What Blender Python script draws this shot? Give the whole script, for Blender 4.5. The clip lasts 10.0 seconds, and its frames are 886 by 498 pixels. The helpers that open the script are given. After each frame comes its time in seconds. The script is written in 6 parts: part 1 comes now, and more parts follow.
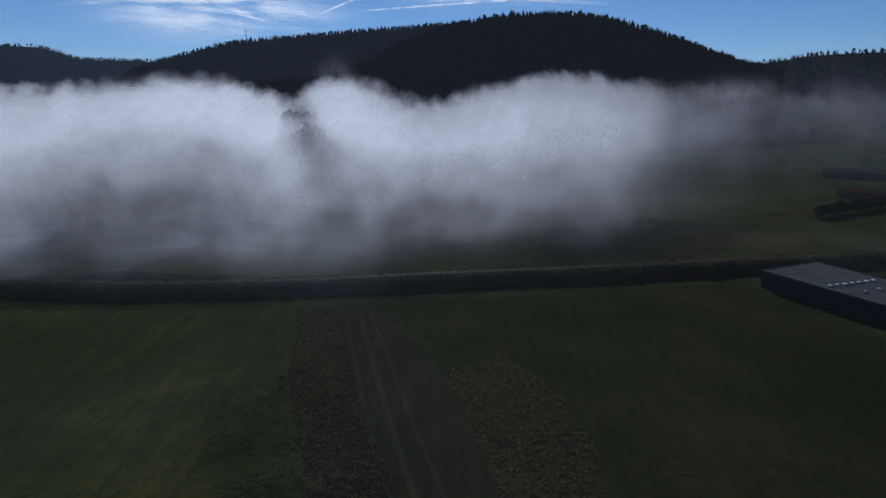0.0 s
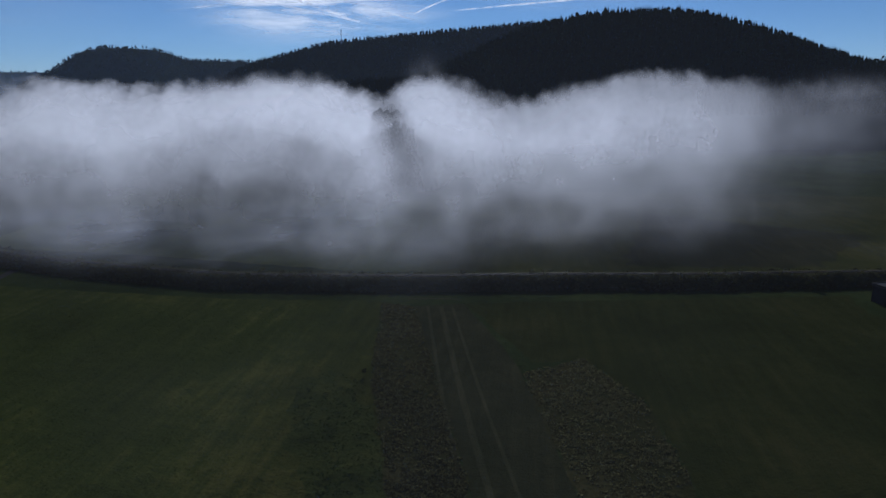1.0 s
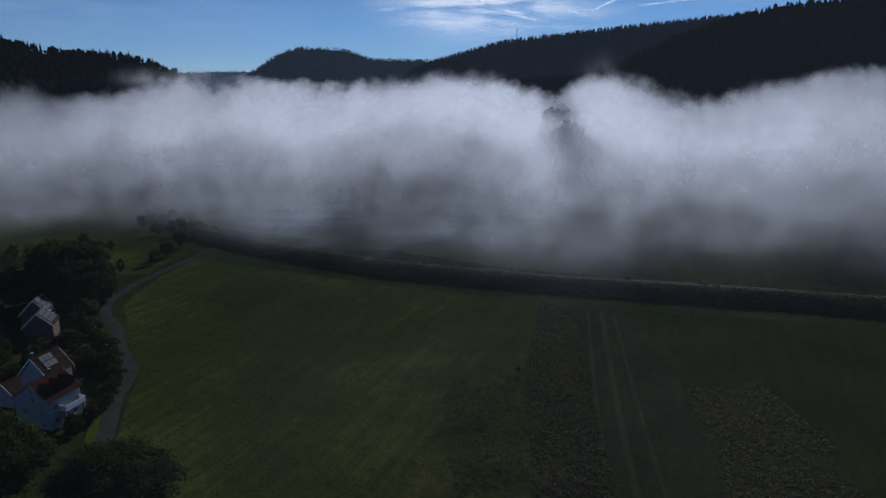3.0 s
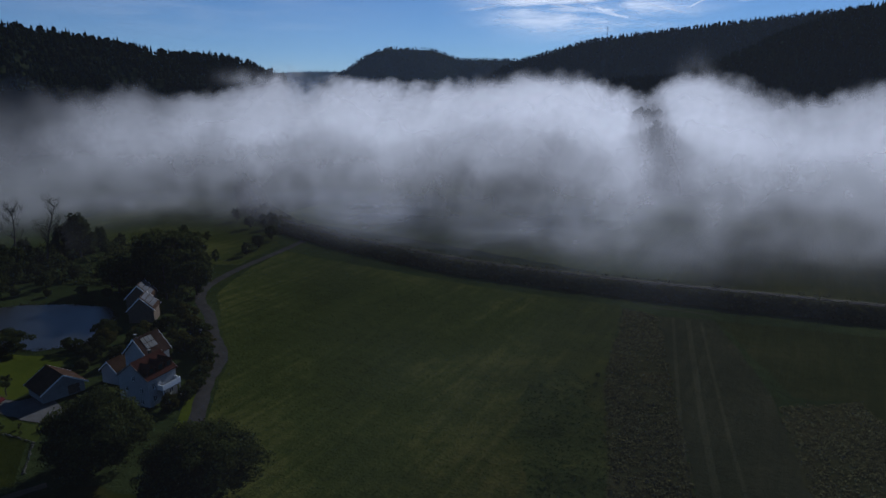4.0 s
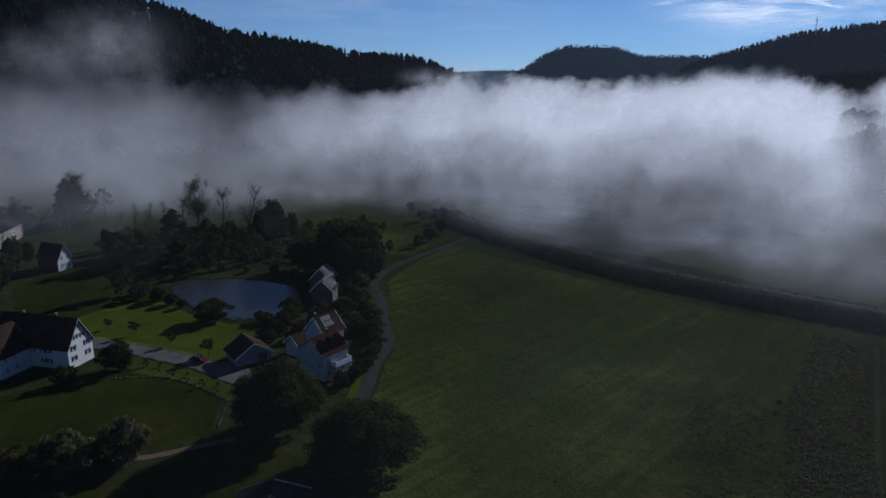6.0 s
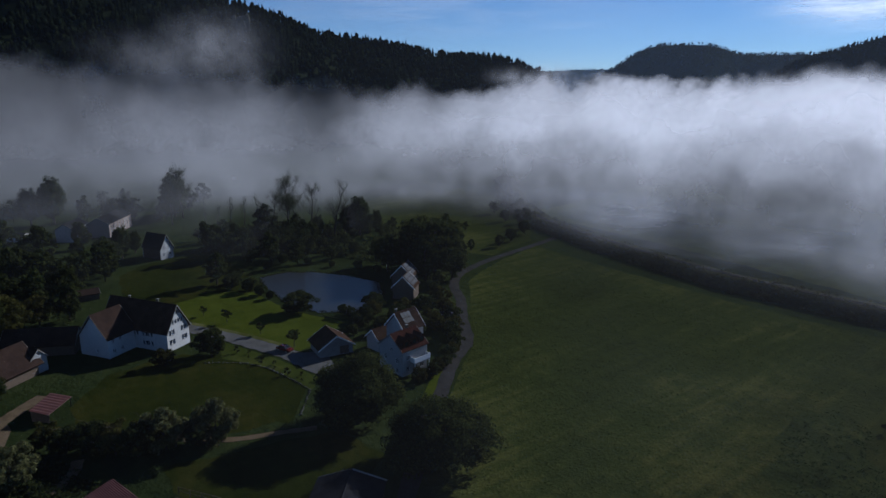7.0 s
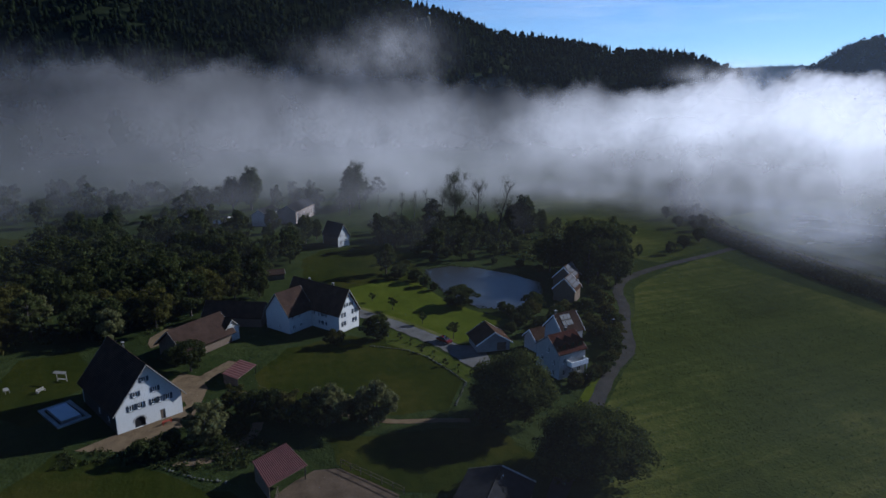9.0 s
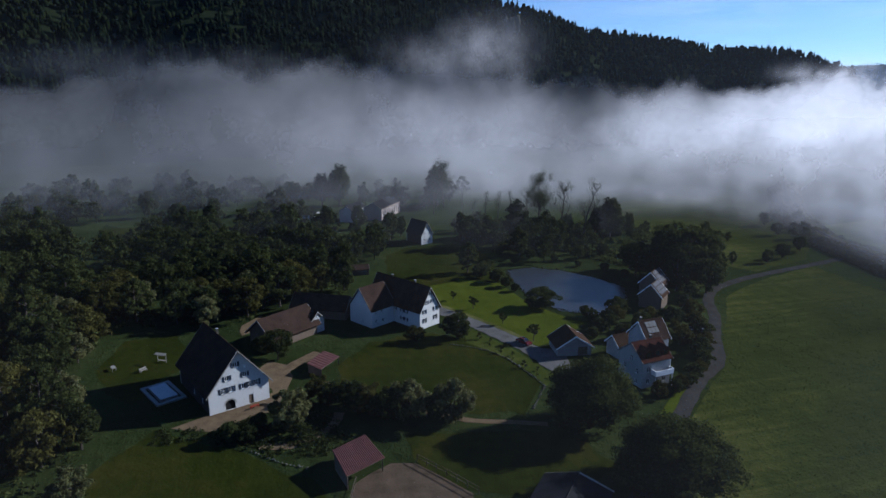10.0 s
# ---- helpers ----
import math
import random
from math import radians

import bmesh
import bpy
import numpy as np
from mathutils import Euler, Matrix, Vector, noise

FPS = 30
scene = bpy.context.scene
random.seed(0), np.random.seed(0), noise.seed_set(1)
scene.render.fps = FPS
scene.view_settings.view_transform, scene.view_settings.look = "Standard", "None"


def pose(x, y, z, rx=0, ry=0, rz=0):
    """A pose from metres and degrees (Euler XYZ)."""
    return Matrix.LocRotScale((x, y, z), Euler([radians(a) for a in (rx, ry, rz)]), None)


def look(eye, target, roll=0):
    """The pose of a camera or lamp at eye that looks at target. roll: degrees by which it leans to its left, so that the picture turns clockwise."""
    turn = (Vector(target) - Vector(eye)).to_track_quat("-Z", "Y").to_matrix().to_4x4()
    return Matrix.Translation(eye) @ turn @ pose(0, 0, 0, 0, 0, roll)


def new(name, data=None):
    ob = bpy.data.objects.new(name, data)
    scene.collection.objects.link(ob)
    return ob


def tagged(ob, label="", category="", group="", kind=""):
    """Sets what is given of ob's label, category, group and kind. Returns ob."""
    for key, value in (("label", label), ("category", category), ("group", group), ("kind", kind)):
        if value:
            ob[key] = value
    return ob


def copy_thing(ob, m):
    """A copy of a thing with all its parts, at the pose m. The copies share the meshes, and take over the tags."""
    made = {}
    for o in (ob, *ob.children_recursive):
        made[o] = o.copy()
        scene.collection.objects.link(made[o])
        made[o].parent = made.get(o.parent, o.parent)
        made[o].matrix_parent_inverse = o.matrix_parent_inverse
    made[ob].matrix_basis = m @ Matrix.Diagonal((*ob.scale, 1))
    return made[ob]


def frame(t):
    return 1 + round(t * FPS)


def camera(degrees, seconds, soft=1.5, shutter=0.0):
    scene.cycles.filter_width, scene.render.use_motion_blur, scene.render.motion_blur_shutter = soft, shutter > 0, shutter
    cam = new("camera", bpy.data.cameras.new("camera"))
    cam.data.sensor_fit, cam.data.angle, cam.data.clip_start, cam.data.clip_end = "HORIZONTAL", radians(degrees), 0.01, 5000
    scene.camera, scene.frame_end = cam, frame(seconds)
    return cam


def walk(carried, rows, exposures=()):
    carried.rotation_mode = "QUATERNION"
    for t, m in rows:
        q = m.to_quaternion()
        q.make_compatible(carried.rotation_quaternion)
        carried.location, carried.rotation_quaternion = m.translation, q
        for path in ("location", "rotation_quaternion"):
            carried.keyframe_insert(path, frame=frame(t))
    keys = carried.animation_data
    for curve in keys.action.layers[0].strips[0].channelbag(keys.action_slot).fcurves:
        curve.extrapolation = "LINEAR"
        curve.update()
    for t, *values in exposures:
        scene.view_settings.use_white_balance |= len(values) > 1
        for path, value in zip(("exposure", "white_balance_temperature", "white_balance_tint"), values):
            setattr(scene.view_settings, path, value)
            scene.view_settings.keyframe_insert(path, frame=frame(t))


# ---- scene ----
import itertools
from mathutils.geometry import delaunay_2d_cdt

# ---------------------------------------------------------------- camera
cam = camera(69.0, 10.0)
PATH = [
    (0.0, 0.0, 0.0, 62.0, 76.42, 0.11, 0.00),
    (0.5, 0.0, 0.0, 62.0, 76.39, 0.11, 3.85),
    (1.0, 0.0, 0.0, 62.0, 76.37, 0.10, 7.65),
    (1.5, 0.0, 0.0, 62.0, 76.34, 0.06, 11.35),
    (2.0, 0.0, 0.0, 62.0, 76.31, 0.02, 15.07),
    (2.5, 0.0, 0.0, 62.0, 76.27, -0.03, 18.76),
    (4.0, 0.0, 0.0, 62.0, 76.17, -0.14, 29.83),
    (4.5, 0.0, 0.0, 62.0, 76.13, -0.16, 33.62),
    (5.0, 0.0, 0.0, 62.0, 76.10, -0.17, 37.43),
    (5.5, 0.0, 0.0, 62.0, 76.06, -0.17, 41.23),
    (7.0, 0.0, 0.0, 62.0, 75.97, -0.08, 52.41),
    (7.5, 0.0, 0.0, 62.0, 75.94, -0.03, 56.10),
    (8.0, 0.0, 0.0, 62.0, 75.91, 0.01, 59.80),
    (8.5, 0.0, 0.0, 62.0, 75.89, 0.06, 63.50),
    (9.0, 0.0, 0.0, 62.0, 75.87, 0.09, 67.21),
    (9.5, 0.0, 0.0, 62.0, 75.86, 0.11, 70.96),
    (10.0, 0.0, 0.0, 62.0, 75.85, 0.11, 74.74),
]
walk(cam, [(t, pose(*r)) for t, *r in PATH], exposures=[(0.0, -0.50, 5250, 11), (2.5, -0.55, 5250, 11), (4.5, -0.46, 5250, 11), (7.5, -0.04, 5250, 11), (10.0, 0.58, 5200, 11)])

# ---------------------------------------------------------------- sky, sun, exposure
SUN_AZ, SUN_EL = radians(5.0), radians(25.0)          # azimuth counted left of +y
sun_way = Vector((-math.sin(SUN_AZ) * math.cos(SUN_EL), math.cos(SUN_AZ) * math.cos(SUN_EL), math.sin(SUN_EL)))
world = bpy.data.worlds.new("world")
scene.world = world
world.use_nodes = True
wn = world.node_tree
sky = wn.nodes.new("ShaderNodeTexSky")
sky.sky_type, sky.sun_disc = "NISHITA", False
sky.sun_elevation, sky.sun_rotation = SUN_EL, -SUN_AZ
sky.altitude, sky.air_density, sky.dust_density, sky.ozone_density = 1200, 0.8, 0.0, 4.0
wn.links.new(sky.outputs[0], wn.nodes["Background"].inputs[0])
wn.nodes["Background"].inputs[1].default_value = 0.071
lamp = bpy.data.lights.new("sun", "SUN")
lamp.energy, lamp.angle, lamp.color = 5.0, radians(0.6), (1.0, 0.93, 0.82)
sun = new("sun", lamp)
sun.matrix_world = look(tuple(sun_way * 900), (0, 0, 0))
scene.cycles.transparent_max_bounces = 64


# ---------------------------------------------------------------- materials
class Nodes:
    """A small builder for node materials."""

    def __init__(self, name):
        self.m = bpy.data.materials.new(name)
        self.m.use_nodes = True
        self.t = self.m.node_tree
        self.bsdf = self.t.nodes["Principled BSDF"]
        self.out = self.t.nodes["Material Output"]

    def add(self, kind, **ins):
        n = self.t.nodes.new("ShaderNode" + kind)
        for k, v in ins.items():
            self.put(n, k, v)
        return n

    def put(self, n, k, v):
        sock = n.inputs[int(k[1:])] if k[0] == "i" and k[1:].isdigit() else n.inputs[k]
        if isinstance(v, bpy.types.NodeSocket):
            self.t.links.new(v, sock)
        else:
            sock.default_value = v

    def pos(self):
        return self.add("NewGeometry").outputs["Position"]

    def local(self):
        return self.add("TexCoord").outputs["Object"]

    def noise(self, vec, scale, detail=4.0, rough=0.55):
        n = self.add("TexNoise", Vector=vec, Scale=scale, Detail=detail, Roughness=rough)
        return n.outputs[0]

    def math(self, op, a, b=0.0, c=0.0, clamp=False):
        n = self.add("Math", i0=a, i1=b, i2=c)
        n.operation, n.use_clamp = op, clamp
        return n.outputs[0]

    def step(self, x, lo, hi):
        n = self.add("MapRange", i0=x, i1=lo, i2=hi, i3=0.0, i4=1.0)
        n.interpolation_type, n.clamp = "SMOOTHSTEP", True
        return n.outputs[0]

    def ramp(self, x, *stops):
        n = self.add("ValToRGB", Fac=x)
        r = n.color_ramp
        while len(r.elements) < len(stops):
            r.elements.new(0.5)
        for e, (p, c) in zip(r.elements, stops):
            e.position, e.color = p, (*c, 1)
        return n.outputs[0]

    def mix(self, fac, a, b, blend="MIX"):
        n = self.t.nodes.new("ShaderNodeMix")
        n.data_type, n.blend_type = "RGBA", blend
        for sock, v in ((n.inputs[0], fac), (n.inputs[6], a), (n.inputs[7], b)):
            if isinstance(v, bpy.types.NodeSocket):
                self.t.links.new(v, sock)
            else:
                sock.default_value = (*v, 1) if isinstance(v, tuple) and len(v) == 3 else v
        return n.outputs[2]

    def bump(self, h, strength, dist):
        n = self.add("Bump", Height=h, Strength=strength, Distance=dist)
        self.put(self.bsdf, "Normal", n.outputs[0])

    def done(self, colour=None, rough=0.8, metal=0.0, spec=0.3):
        if colour is not None:
            self.put(self.bsdf, "Base Color", (*colour, 1) if isinstance(colour, tuple) else colour)
        self.put(self.bsdf, "Roughness", rough)
        self.put(self.bsdf, "Metallic", metal)
        self.put(self.bsdf, "Specular IOR Level", spec)
        return self.m


def grassy(name, dark, mid, light, big=0.03, fine=2.2, relief=0.25, tuft=0.6):
    k = Nodes(name)
    p = k.pos()
    a, b, c = k.noise(p, big, 5), k.noise(p, fine, 6, 0.65), k.noise(p, 0.35, 5, 0.6)
    tone = k.math("ADD", k.math("MULTIPLY", a, 0.5), k.math("ADD", k.math("MULTIPLY", b, 0.25), k.math("MULTIPLY", c, 0.25)))
    col = k.ramp(tone, (0.36, dark), (0.5, mid), (0.64, light))
    h = k.math("ADD", k.math("MULTIPLY", b, relief), k.math("MULTIPLY", c, tuft))
    k.bump(h, 0.9, 1.0)
    return k.done(col, 1.0, 0, 0.0)


def streaked(name, dark, mid, light, turn, olive=None):
    """Mown grass: clumps, long swaths along one way and faint wheel marks."""
    k = Nodes(name)
    p = k.pos()
    m = k.add("Mapping", Vector=p, Rotation=(0, 0, turn), Scale=(1.0, 0.06, 1.0))
    swath = k.noise(m.outputs[0], 0.45, 4, 0.6)
    a, b, c = k.noise(p, 0.028, 6, 0.6), k.noise(p, 1.6, 6, 0.65), k.noise(p, 0.3, 5, 0.65)
    wide = k.noise(p, 0.011, 3, 0.5)
    tone = k.math("ADD", k.math("ADD", k.math("MULTIPLY", a, 0.30), k.math("MULTIPLY", swath, 0.18)), k.math("ADD", k.math("MULTIPLY", b, 0.16), k.math("ADD", k.math("MULTIPLY", c, 0.14), k.math("MULTIPLY", wide, 0.22))))
    col = k.ramp(tone, (0.39, dark), (0.5, mid), (0.61, light))
    if olive:                                          # colour multiplied by olive towards +x, across a noisy edge
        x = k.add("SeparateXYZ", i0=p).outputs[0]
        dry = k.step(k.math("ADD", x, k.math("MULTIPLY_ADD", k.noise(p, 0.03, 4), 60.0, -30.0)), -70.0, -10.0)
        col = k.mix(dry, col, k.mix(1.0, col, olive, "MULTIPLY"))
    h = k.math("ADD", k.math("ADD", k.math("MULTIPLY", b, 0.30), k.math("MULTIPLY", c, 0.50)), k.math("MULTIPLY", swath, 0.35))
    k.bump(h, 0.8, 1.0)
    return k.done(col, 1.0, 0, 0.0)


def plain(name, colour, vary=0.12, scale=1.5, rough=0.8, metal=0.0, bump=0.0, spec=0.12):
    k = Nodes(name)
    p = k.local()
    n = k.math("ADD", k.math("MULTIPLY", k.noise(p, scale, 5), 0.6), k.math("MULTIPLY", k.noise(p, scale * 9, 4), 0.4))
    lo, hi = tuple(c * (1 - vary) for c in colour), tuple(min(1, c * (1 + vary)) for c in colour)
    col = k.ramp(n, (0.35, lo), (0.65, hi))
    if bump:
        k.bump(n, 0.6, bump)
    return k.done(col, rough, metal, spec)


def leafy(name, dark, light):
    k = Nodes(name)
    g = k.add("NewGeometry").outputs["Random Per Island"]
    o = k.add("ObjectInfo").outputs["Random"]
    tone = k.math("ADD", k.math("MULTIPLY", g, 0.65), k.math("MULTIPLY", o, 0.35))
    col = k.ramp(tone, (0.1, dark), (0.9, light))
    d = k.add("BsdfDiffuse", Color=col)
    s = k.add("BsdfTranslucent", Color=col)
    m = k.add("MixShader", i0=0.4, i1=d.outputs[0], i2=s.outputs[0])
    k.t.links.new(m.outputs[0], k.out.inputs[0])
    return k.m


def tiled_roof(name, a, b, course=0.33):
    """Clay tiles: courses across the slope, lichen and soot over them."""
    k = Nodes(name)
    p = k.local()
    sep = k.add("SeparateXYZ", i0=p)
    w = k.add("TexWave", Vector=p, Scale=1.0 / course * 0.5, Distortion=0.15)
    w.bands_direction = "Y"
    w2 = k.add("TexWave", Vector=p, Scale=1.6, Distortion=0.1)
    w2.bands_direction = "X"
    n = k.math("ADD", k.math("MULTIPLY", k.noise(p, 0.5, 6, 0.65), 0.6), k.math("MULTIPLY", k.noise(p, 6, 3), 0.4))
    col = k.ramp(n, (0.35, a), (0.65, b))
    h = k.math("ADD", k.math("MULTIPLY", w.outputs[1], 0.6), k.math("MULTIPLY", w2.outputs[1], 0.4))
    k.bump(h, 0.8, 0.05)
    return k.done(col, 1.0, 0, 0.0)


M_GROUND = grassy("rough_grass", (0.0112, 0.0158, 0.0052), (0.0192, 0.0263, 0.0078), (0.0321, 0.0395, 0.0130))
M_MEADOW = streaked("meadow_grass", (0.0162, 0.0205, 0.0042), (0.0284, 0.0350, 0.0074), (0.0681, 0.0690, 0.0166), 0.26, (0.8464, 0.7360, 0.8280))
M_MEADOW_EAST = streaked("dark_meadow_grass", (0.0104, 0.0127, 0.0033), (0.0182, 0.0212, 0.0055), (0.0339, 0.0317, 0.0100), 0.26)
# meadow grass lightened: the misty glow over the far field is in its colour
M_MEADOW_FAR = streaked("mist_paled_meadow_grass", (0.026, 0.034, 0.0075), (0.046, 0.058, 0.013), (0.085, 0.09, 0.024), 0.1, (0.6, 0.52, 0.6))
M_DRIVE = plain("worn_pale_asphalt", (0.085, 0.082, 0.078), 0.25, 0.3, 1.0, 0, 0.01, 0.0)
M_VERGE_GREEN = grassy("mown_verge_grass", (0.020, 0.027, 0.004), (0.034, 0.043, 0.007), (0.055, 0.060, 0.013), 0.09, 2.5, 0.1, 0.2)
M_VERGE = grassy("dry_verge_grass", (0.035, 0.038, 0.010), (0.062, 0.064, 0.018), (0.10, 0.095, 0.034), 0.15, 2.5, 0.1, 0.2)
# lawn colours carry the light: M_LAWN bright as in sun, M_PADDOCK dark as in shade
M_LAWN = grassy("sunlit_lawn_grass", (0.0273, 0.0357, 0.0032), (0.0437, 0.0544, 0.0052), (0.0629, 0.0692, 0.0091), 0.05, 2.5, 0.1, 0.25)
M_PADDOCK = grassy("shaded_paddock_grass", (0.0083, 0.0124, 0.0018), (0.0166, 0.0205, 0.0030), (0.0324, 0.0293, 0.0059), 0.045, 2.2, 0.1, 0.25)
M_BRAMBLE = grassy("bramble_slope", (0.0126, 0.0143, 0.0034), (0.0231, 0.0244, 0.0059), (0.0378, 0.0357, 0.0092), 0.1, 1.5, 0.6, 1.0)
M_WEEDS = grassy("fallow_weeds", (0.0139, 0.0157, 0.0049), (0.0229, 0.0236, 0.0086), (0.0390, 0.0338, 0.0135), 0.06, 1.4, 0.2, 0.35)
M_MOWN = streaked("mown_strip", (0.0120, 0.0144, 0.0051), (0.0200, 0.0209, 0.0095), (0.0361, 0.0338, 0.0160), 0.26)
M_SCRUB = grassy("bank_scrub", (0.0208, 0.0228, 0.0088), (0.0312, 0.0318, 0.0126), (0.0520, 0.0485, 0.0201), 0.08, 1.2, 0.4, 0.8)
M_FOREST = grassy("forest_floor", (0.008, 0.012, 0.006), (0.014, 0.018, 0.008), (0.022, 0.026, 0.012), 0.02, 0.5, 0.3, 0.6)
M_ASPHALT = plain("asphalt", (0.0335, 0.0313, 0.0292), 0.25, 0.3, 1.0, 0, 0.01, 0.0)
M_GRAVEL = plain("gravel", (0.1014, 0.0734, 0.0443), 0.3, 0.4, 0.95, 0, 0.03, 0.0)
M_PLASTER = plain("lime_plaster", (0.4470, 0.4470, 0.4394), 0.08, 0.35, 0.9, 0, 0.004)
M_PLASTER2 = plain("grey_plaster", (0.2957, 0.2957, 0.2952), 0.10, 0.35, 0.9, 0, 0.004)
M_PINK = plain("pale_pink_plaster", (0.1930, 0.1580, 0.1404), 0.1, 0.35, 0.9, 0, 0.004)
M_TILE_DARK = tiled_roof("dark_roof_tiles", (0.0239, 0.0148, 0.0103), (0.0505, 0.0310, 0.0212))
M_TILE_BROWN = tiled_roof("brown_roof_tiles", (0.0218, 0.0144, 0.0113), (0.0439, 0.0281, 0.0217))
M_TILE_RED = tiled_roof("red_roof_tiles", (0.0259, 0.0103, 0.0078), (0.0519, 0.0219, 0.0161))
M_METAL_RED = plain("red_sheet_metal", (0.075, 0.03, 0.027), 0.25, 0.8, 0.7, 0.0)
M_WOOD = plain("weathered_wood", (0.10, 0.075, 0.055), 0.3, 2.0, 0.85, 0, 0.01)
# for flank walls turned from the sun: their shade is put into the colour
M_WALL_SHADED = plain("shaded_wall_tone", (0.035, 0.028, 0.022), 0.3, 2.0, 0.9, 0, 0.01)
M_WOOD_PALE = plain("pale_wood", (0.1950, 0.1820, 0.1625), 0.2, 2.0, 0.8)
M_SHUTTER = plain("dark_blue_shutter_paint", (0.03, 0.04, 0.06), 0.2, 3, 0.6)
M_WHITE = plain("white_paint", (0.75, 0.75, 0.75), 0.06, 2, 0.6)
M_STONE = plain("pale_stone", (0.24, 0.23, 0.21), 0.35, 1.2, 0.9, 0, 0.05)
M_CONCRETE = plain("concrete", (0.2, 0.2, 0.2), 0.2, 0.5, 0.9, 0, 0.01)
M_SOLAR = plain("solar_glass", (0.042, 0.045, 0.051), 0.15, 1.0, 0.5, 0.0, 0, 0.15)
M_SLATE = plain("dull_panel_glass", (0.07, 0.072, 0.08), 0.25, 1.0, 0.8, 0.0, 0, 0.05)
M_ROOF_SLATE = plain("dark_slate", (0.018, 0.018, 0.020), 0.25, 1.0, 0.95, 0.0, 0.02, 0.0)
M_WALLSTONE = plain("mossy_stone", (0.066, 0.066, 0.054), 0.35, 1.2, 0.95, 0, 0.05)
M_RUST = plain("rusty_rail_steel", (0.06, 0.048, 0.04), 0.2, 2, 0.75, 0.2)
M_SAND = plain("trodden_earth", (0.0661, 0.0482, 0.0329), 0.3, 0.4, 0.95, 0, 0.03, 0.0)
M_STEEL = plain("galvanised_steel", (0.45, 0.46, 0.48), 0.15, 2, 0.45, 0.8)
M_BARK = plain("bark", (0.05, 0.042, 0.034), 0.35, 3, 0.95, 0, 0.04)
M_DARK = plain("dark_opening", (0.012, 0.012, 0.013), 0.2, 2, 0.8)
M_LEAF = leafy("broad_leaves", (0.0144, 0.0190, 0.0064), (0.0496, 0.0578, 0.0176))
M_LEAF2 = leafy("autumn_leaves", (0.0219, 0.0232, 0.0057), (0.0658, 0.0619, 0.0169))
M_LEAF_PALE = leafy("willow_leaves", (0.0423, 0.0457, 0.0169), (0.1129, 0.1142, 0.0470))
M_CONIFER = leafy("conifer_needles", (0.0064, 0.0112, 0.0056), (0.0176, 0.0272, 0.0112))
M_FOREST_LEAF = leafy("forest_leaves", (0.0055, 0.0088, 0.0039), (0.0188, 0.0243, 0.0088))
M_GLASS = Nodes("window_glass").done((0.02, 0.022, 0.026), 0.12, 0, 0.4)


# ---------------------------------------------------------------- mesh helpers
def mesh(name, verts, faces, material=None, smooth=False):
    me = bpy.data.meshes.new(name)
    me.from_pydata([tuple(v) for v in verts], [], faces)
    if material:
        me.materials.append(material)
    if smooth:
        me.polygons.foreach_set("use_smooth", [True] * len(me.polygons))
    me.update()
    return me


def fast_mesh(name, verts, tris, material, smooth=False):
    """A mesh from numpy arrays of triangles."""
    me = bpy.data.meshes.new(name)
    me.vertices.add(len(verts))
    me.vertices.foreach_set("co", np.asarray(verts, np.float32).ravel())
    me.loops.add(len(tris) * 3)
    me.loops.foreach_set("vertex_index", np.asarray(tris, np.int32).ravel())
    me.polygons.add(len(tris))
    me.polygons.foreach_set("loop_start", np.arange(0, len(tris) * 3, 3, dtype=np.int32))
    me.polygons.foreach_set("loop_total", np.full(len(tris), 3, np.int32))
    if smooth:
        me.polygons.foreach_set("use_smooth", [True] * len(tris))
    me.materials.append(material)
    me.update(calc_edges=True)
    return me


def thing(name, label, category, m=None, group="", kind="", data=None):
    ob = tagged(new(name, data), label, category, group, kind)
    if m is not None:
        ob.matrix_world = m
    return ob


def part(name, shape, material, parent, label=""):
    """Links a bmesh, or (verts, faces), as one mesh object under parent."""
    if isinstance(shape, bmesh.types.BMesh):
        me = bpy.data.meshes.new(name)
        shape.to_mesh(me)
        shape.free()
        me.materials.append(material)
    else:
        me = mesh(name, shape[0], shape[1], material)
    ob = new(name, me)
    ob.parent = parent
    return tagged(ob, label)


def box_shape(x0, x1, y0, y1, z0, z1, bevel=0.0):
    bm = bmesh.new()
    bmesh.ops.create_cube(bm, size=1.0)
    for v in bm.verts:
        v.co = Vector(((x0 + x1) / 2 + v.co.x * (x1 - x0), (y0 + y1) / 2 + v.co.y * (y1 - y0), (z0 + z1) / 2 + v.co.z * (z1 - z0)))
    if bevel:
        bmesh.ops.bevel(bm, geom=list(bm.edges), offset=bevel, segments=1, affect="EDGES")
    return bm


def slab(points, thick):
    """A closed plate: points round its top face, sunk by thick along the downward normal."""
    pts = [Vector(p) for p in points]
    n = (pts[1] - pts[0]).cross(pts[2] - pts[0]).normalized()
    if n.z < 0:
        n = -n
    low = [p - n * thick for p in pts]
    c = len(pts)
    faces = [list(range(c)), list(range(2 * c - 1, c - 1, -1))] + [[i, i + c, (i + 1) % c + c, (i + 1) % c] for i in range(c)]
    return pts + low, faces


def within(p, poly):
    hit = False
    for (ax, ay), (bx, by) in zip(poly, poly[1:] + poly[:1]):
        if (ay > p.y) != (by > p.y) and p.x < (bx - ax) * (p.y - ay) / (by - ay) + ax:
            hit = not hit
    return hit


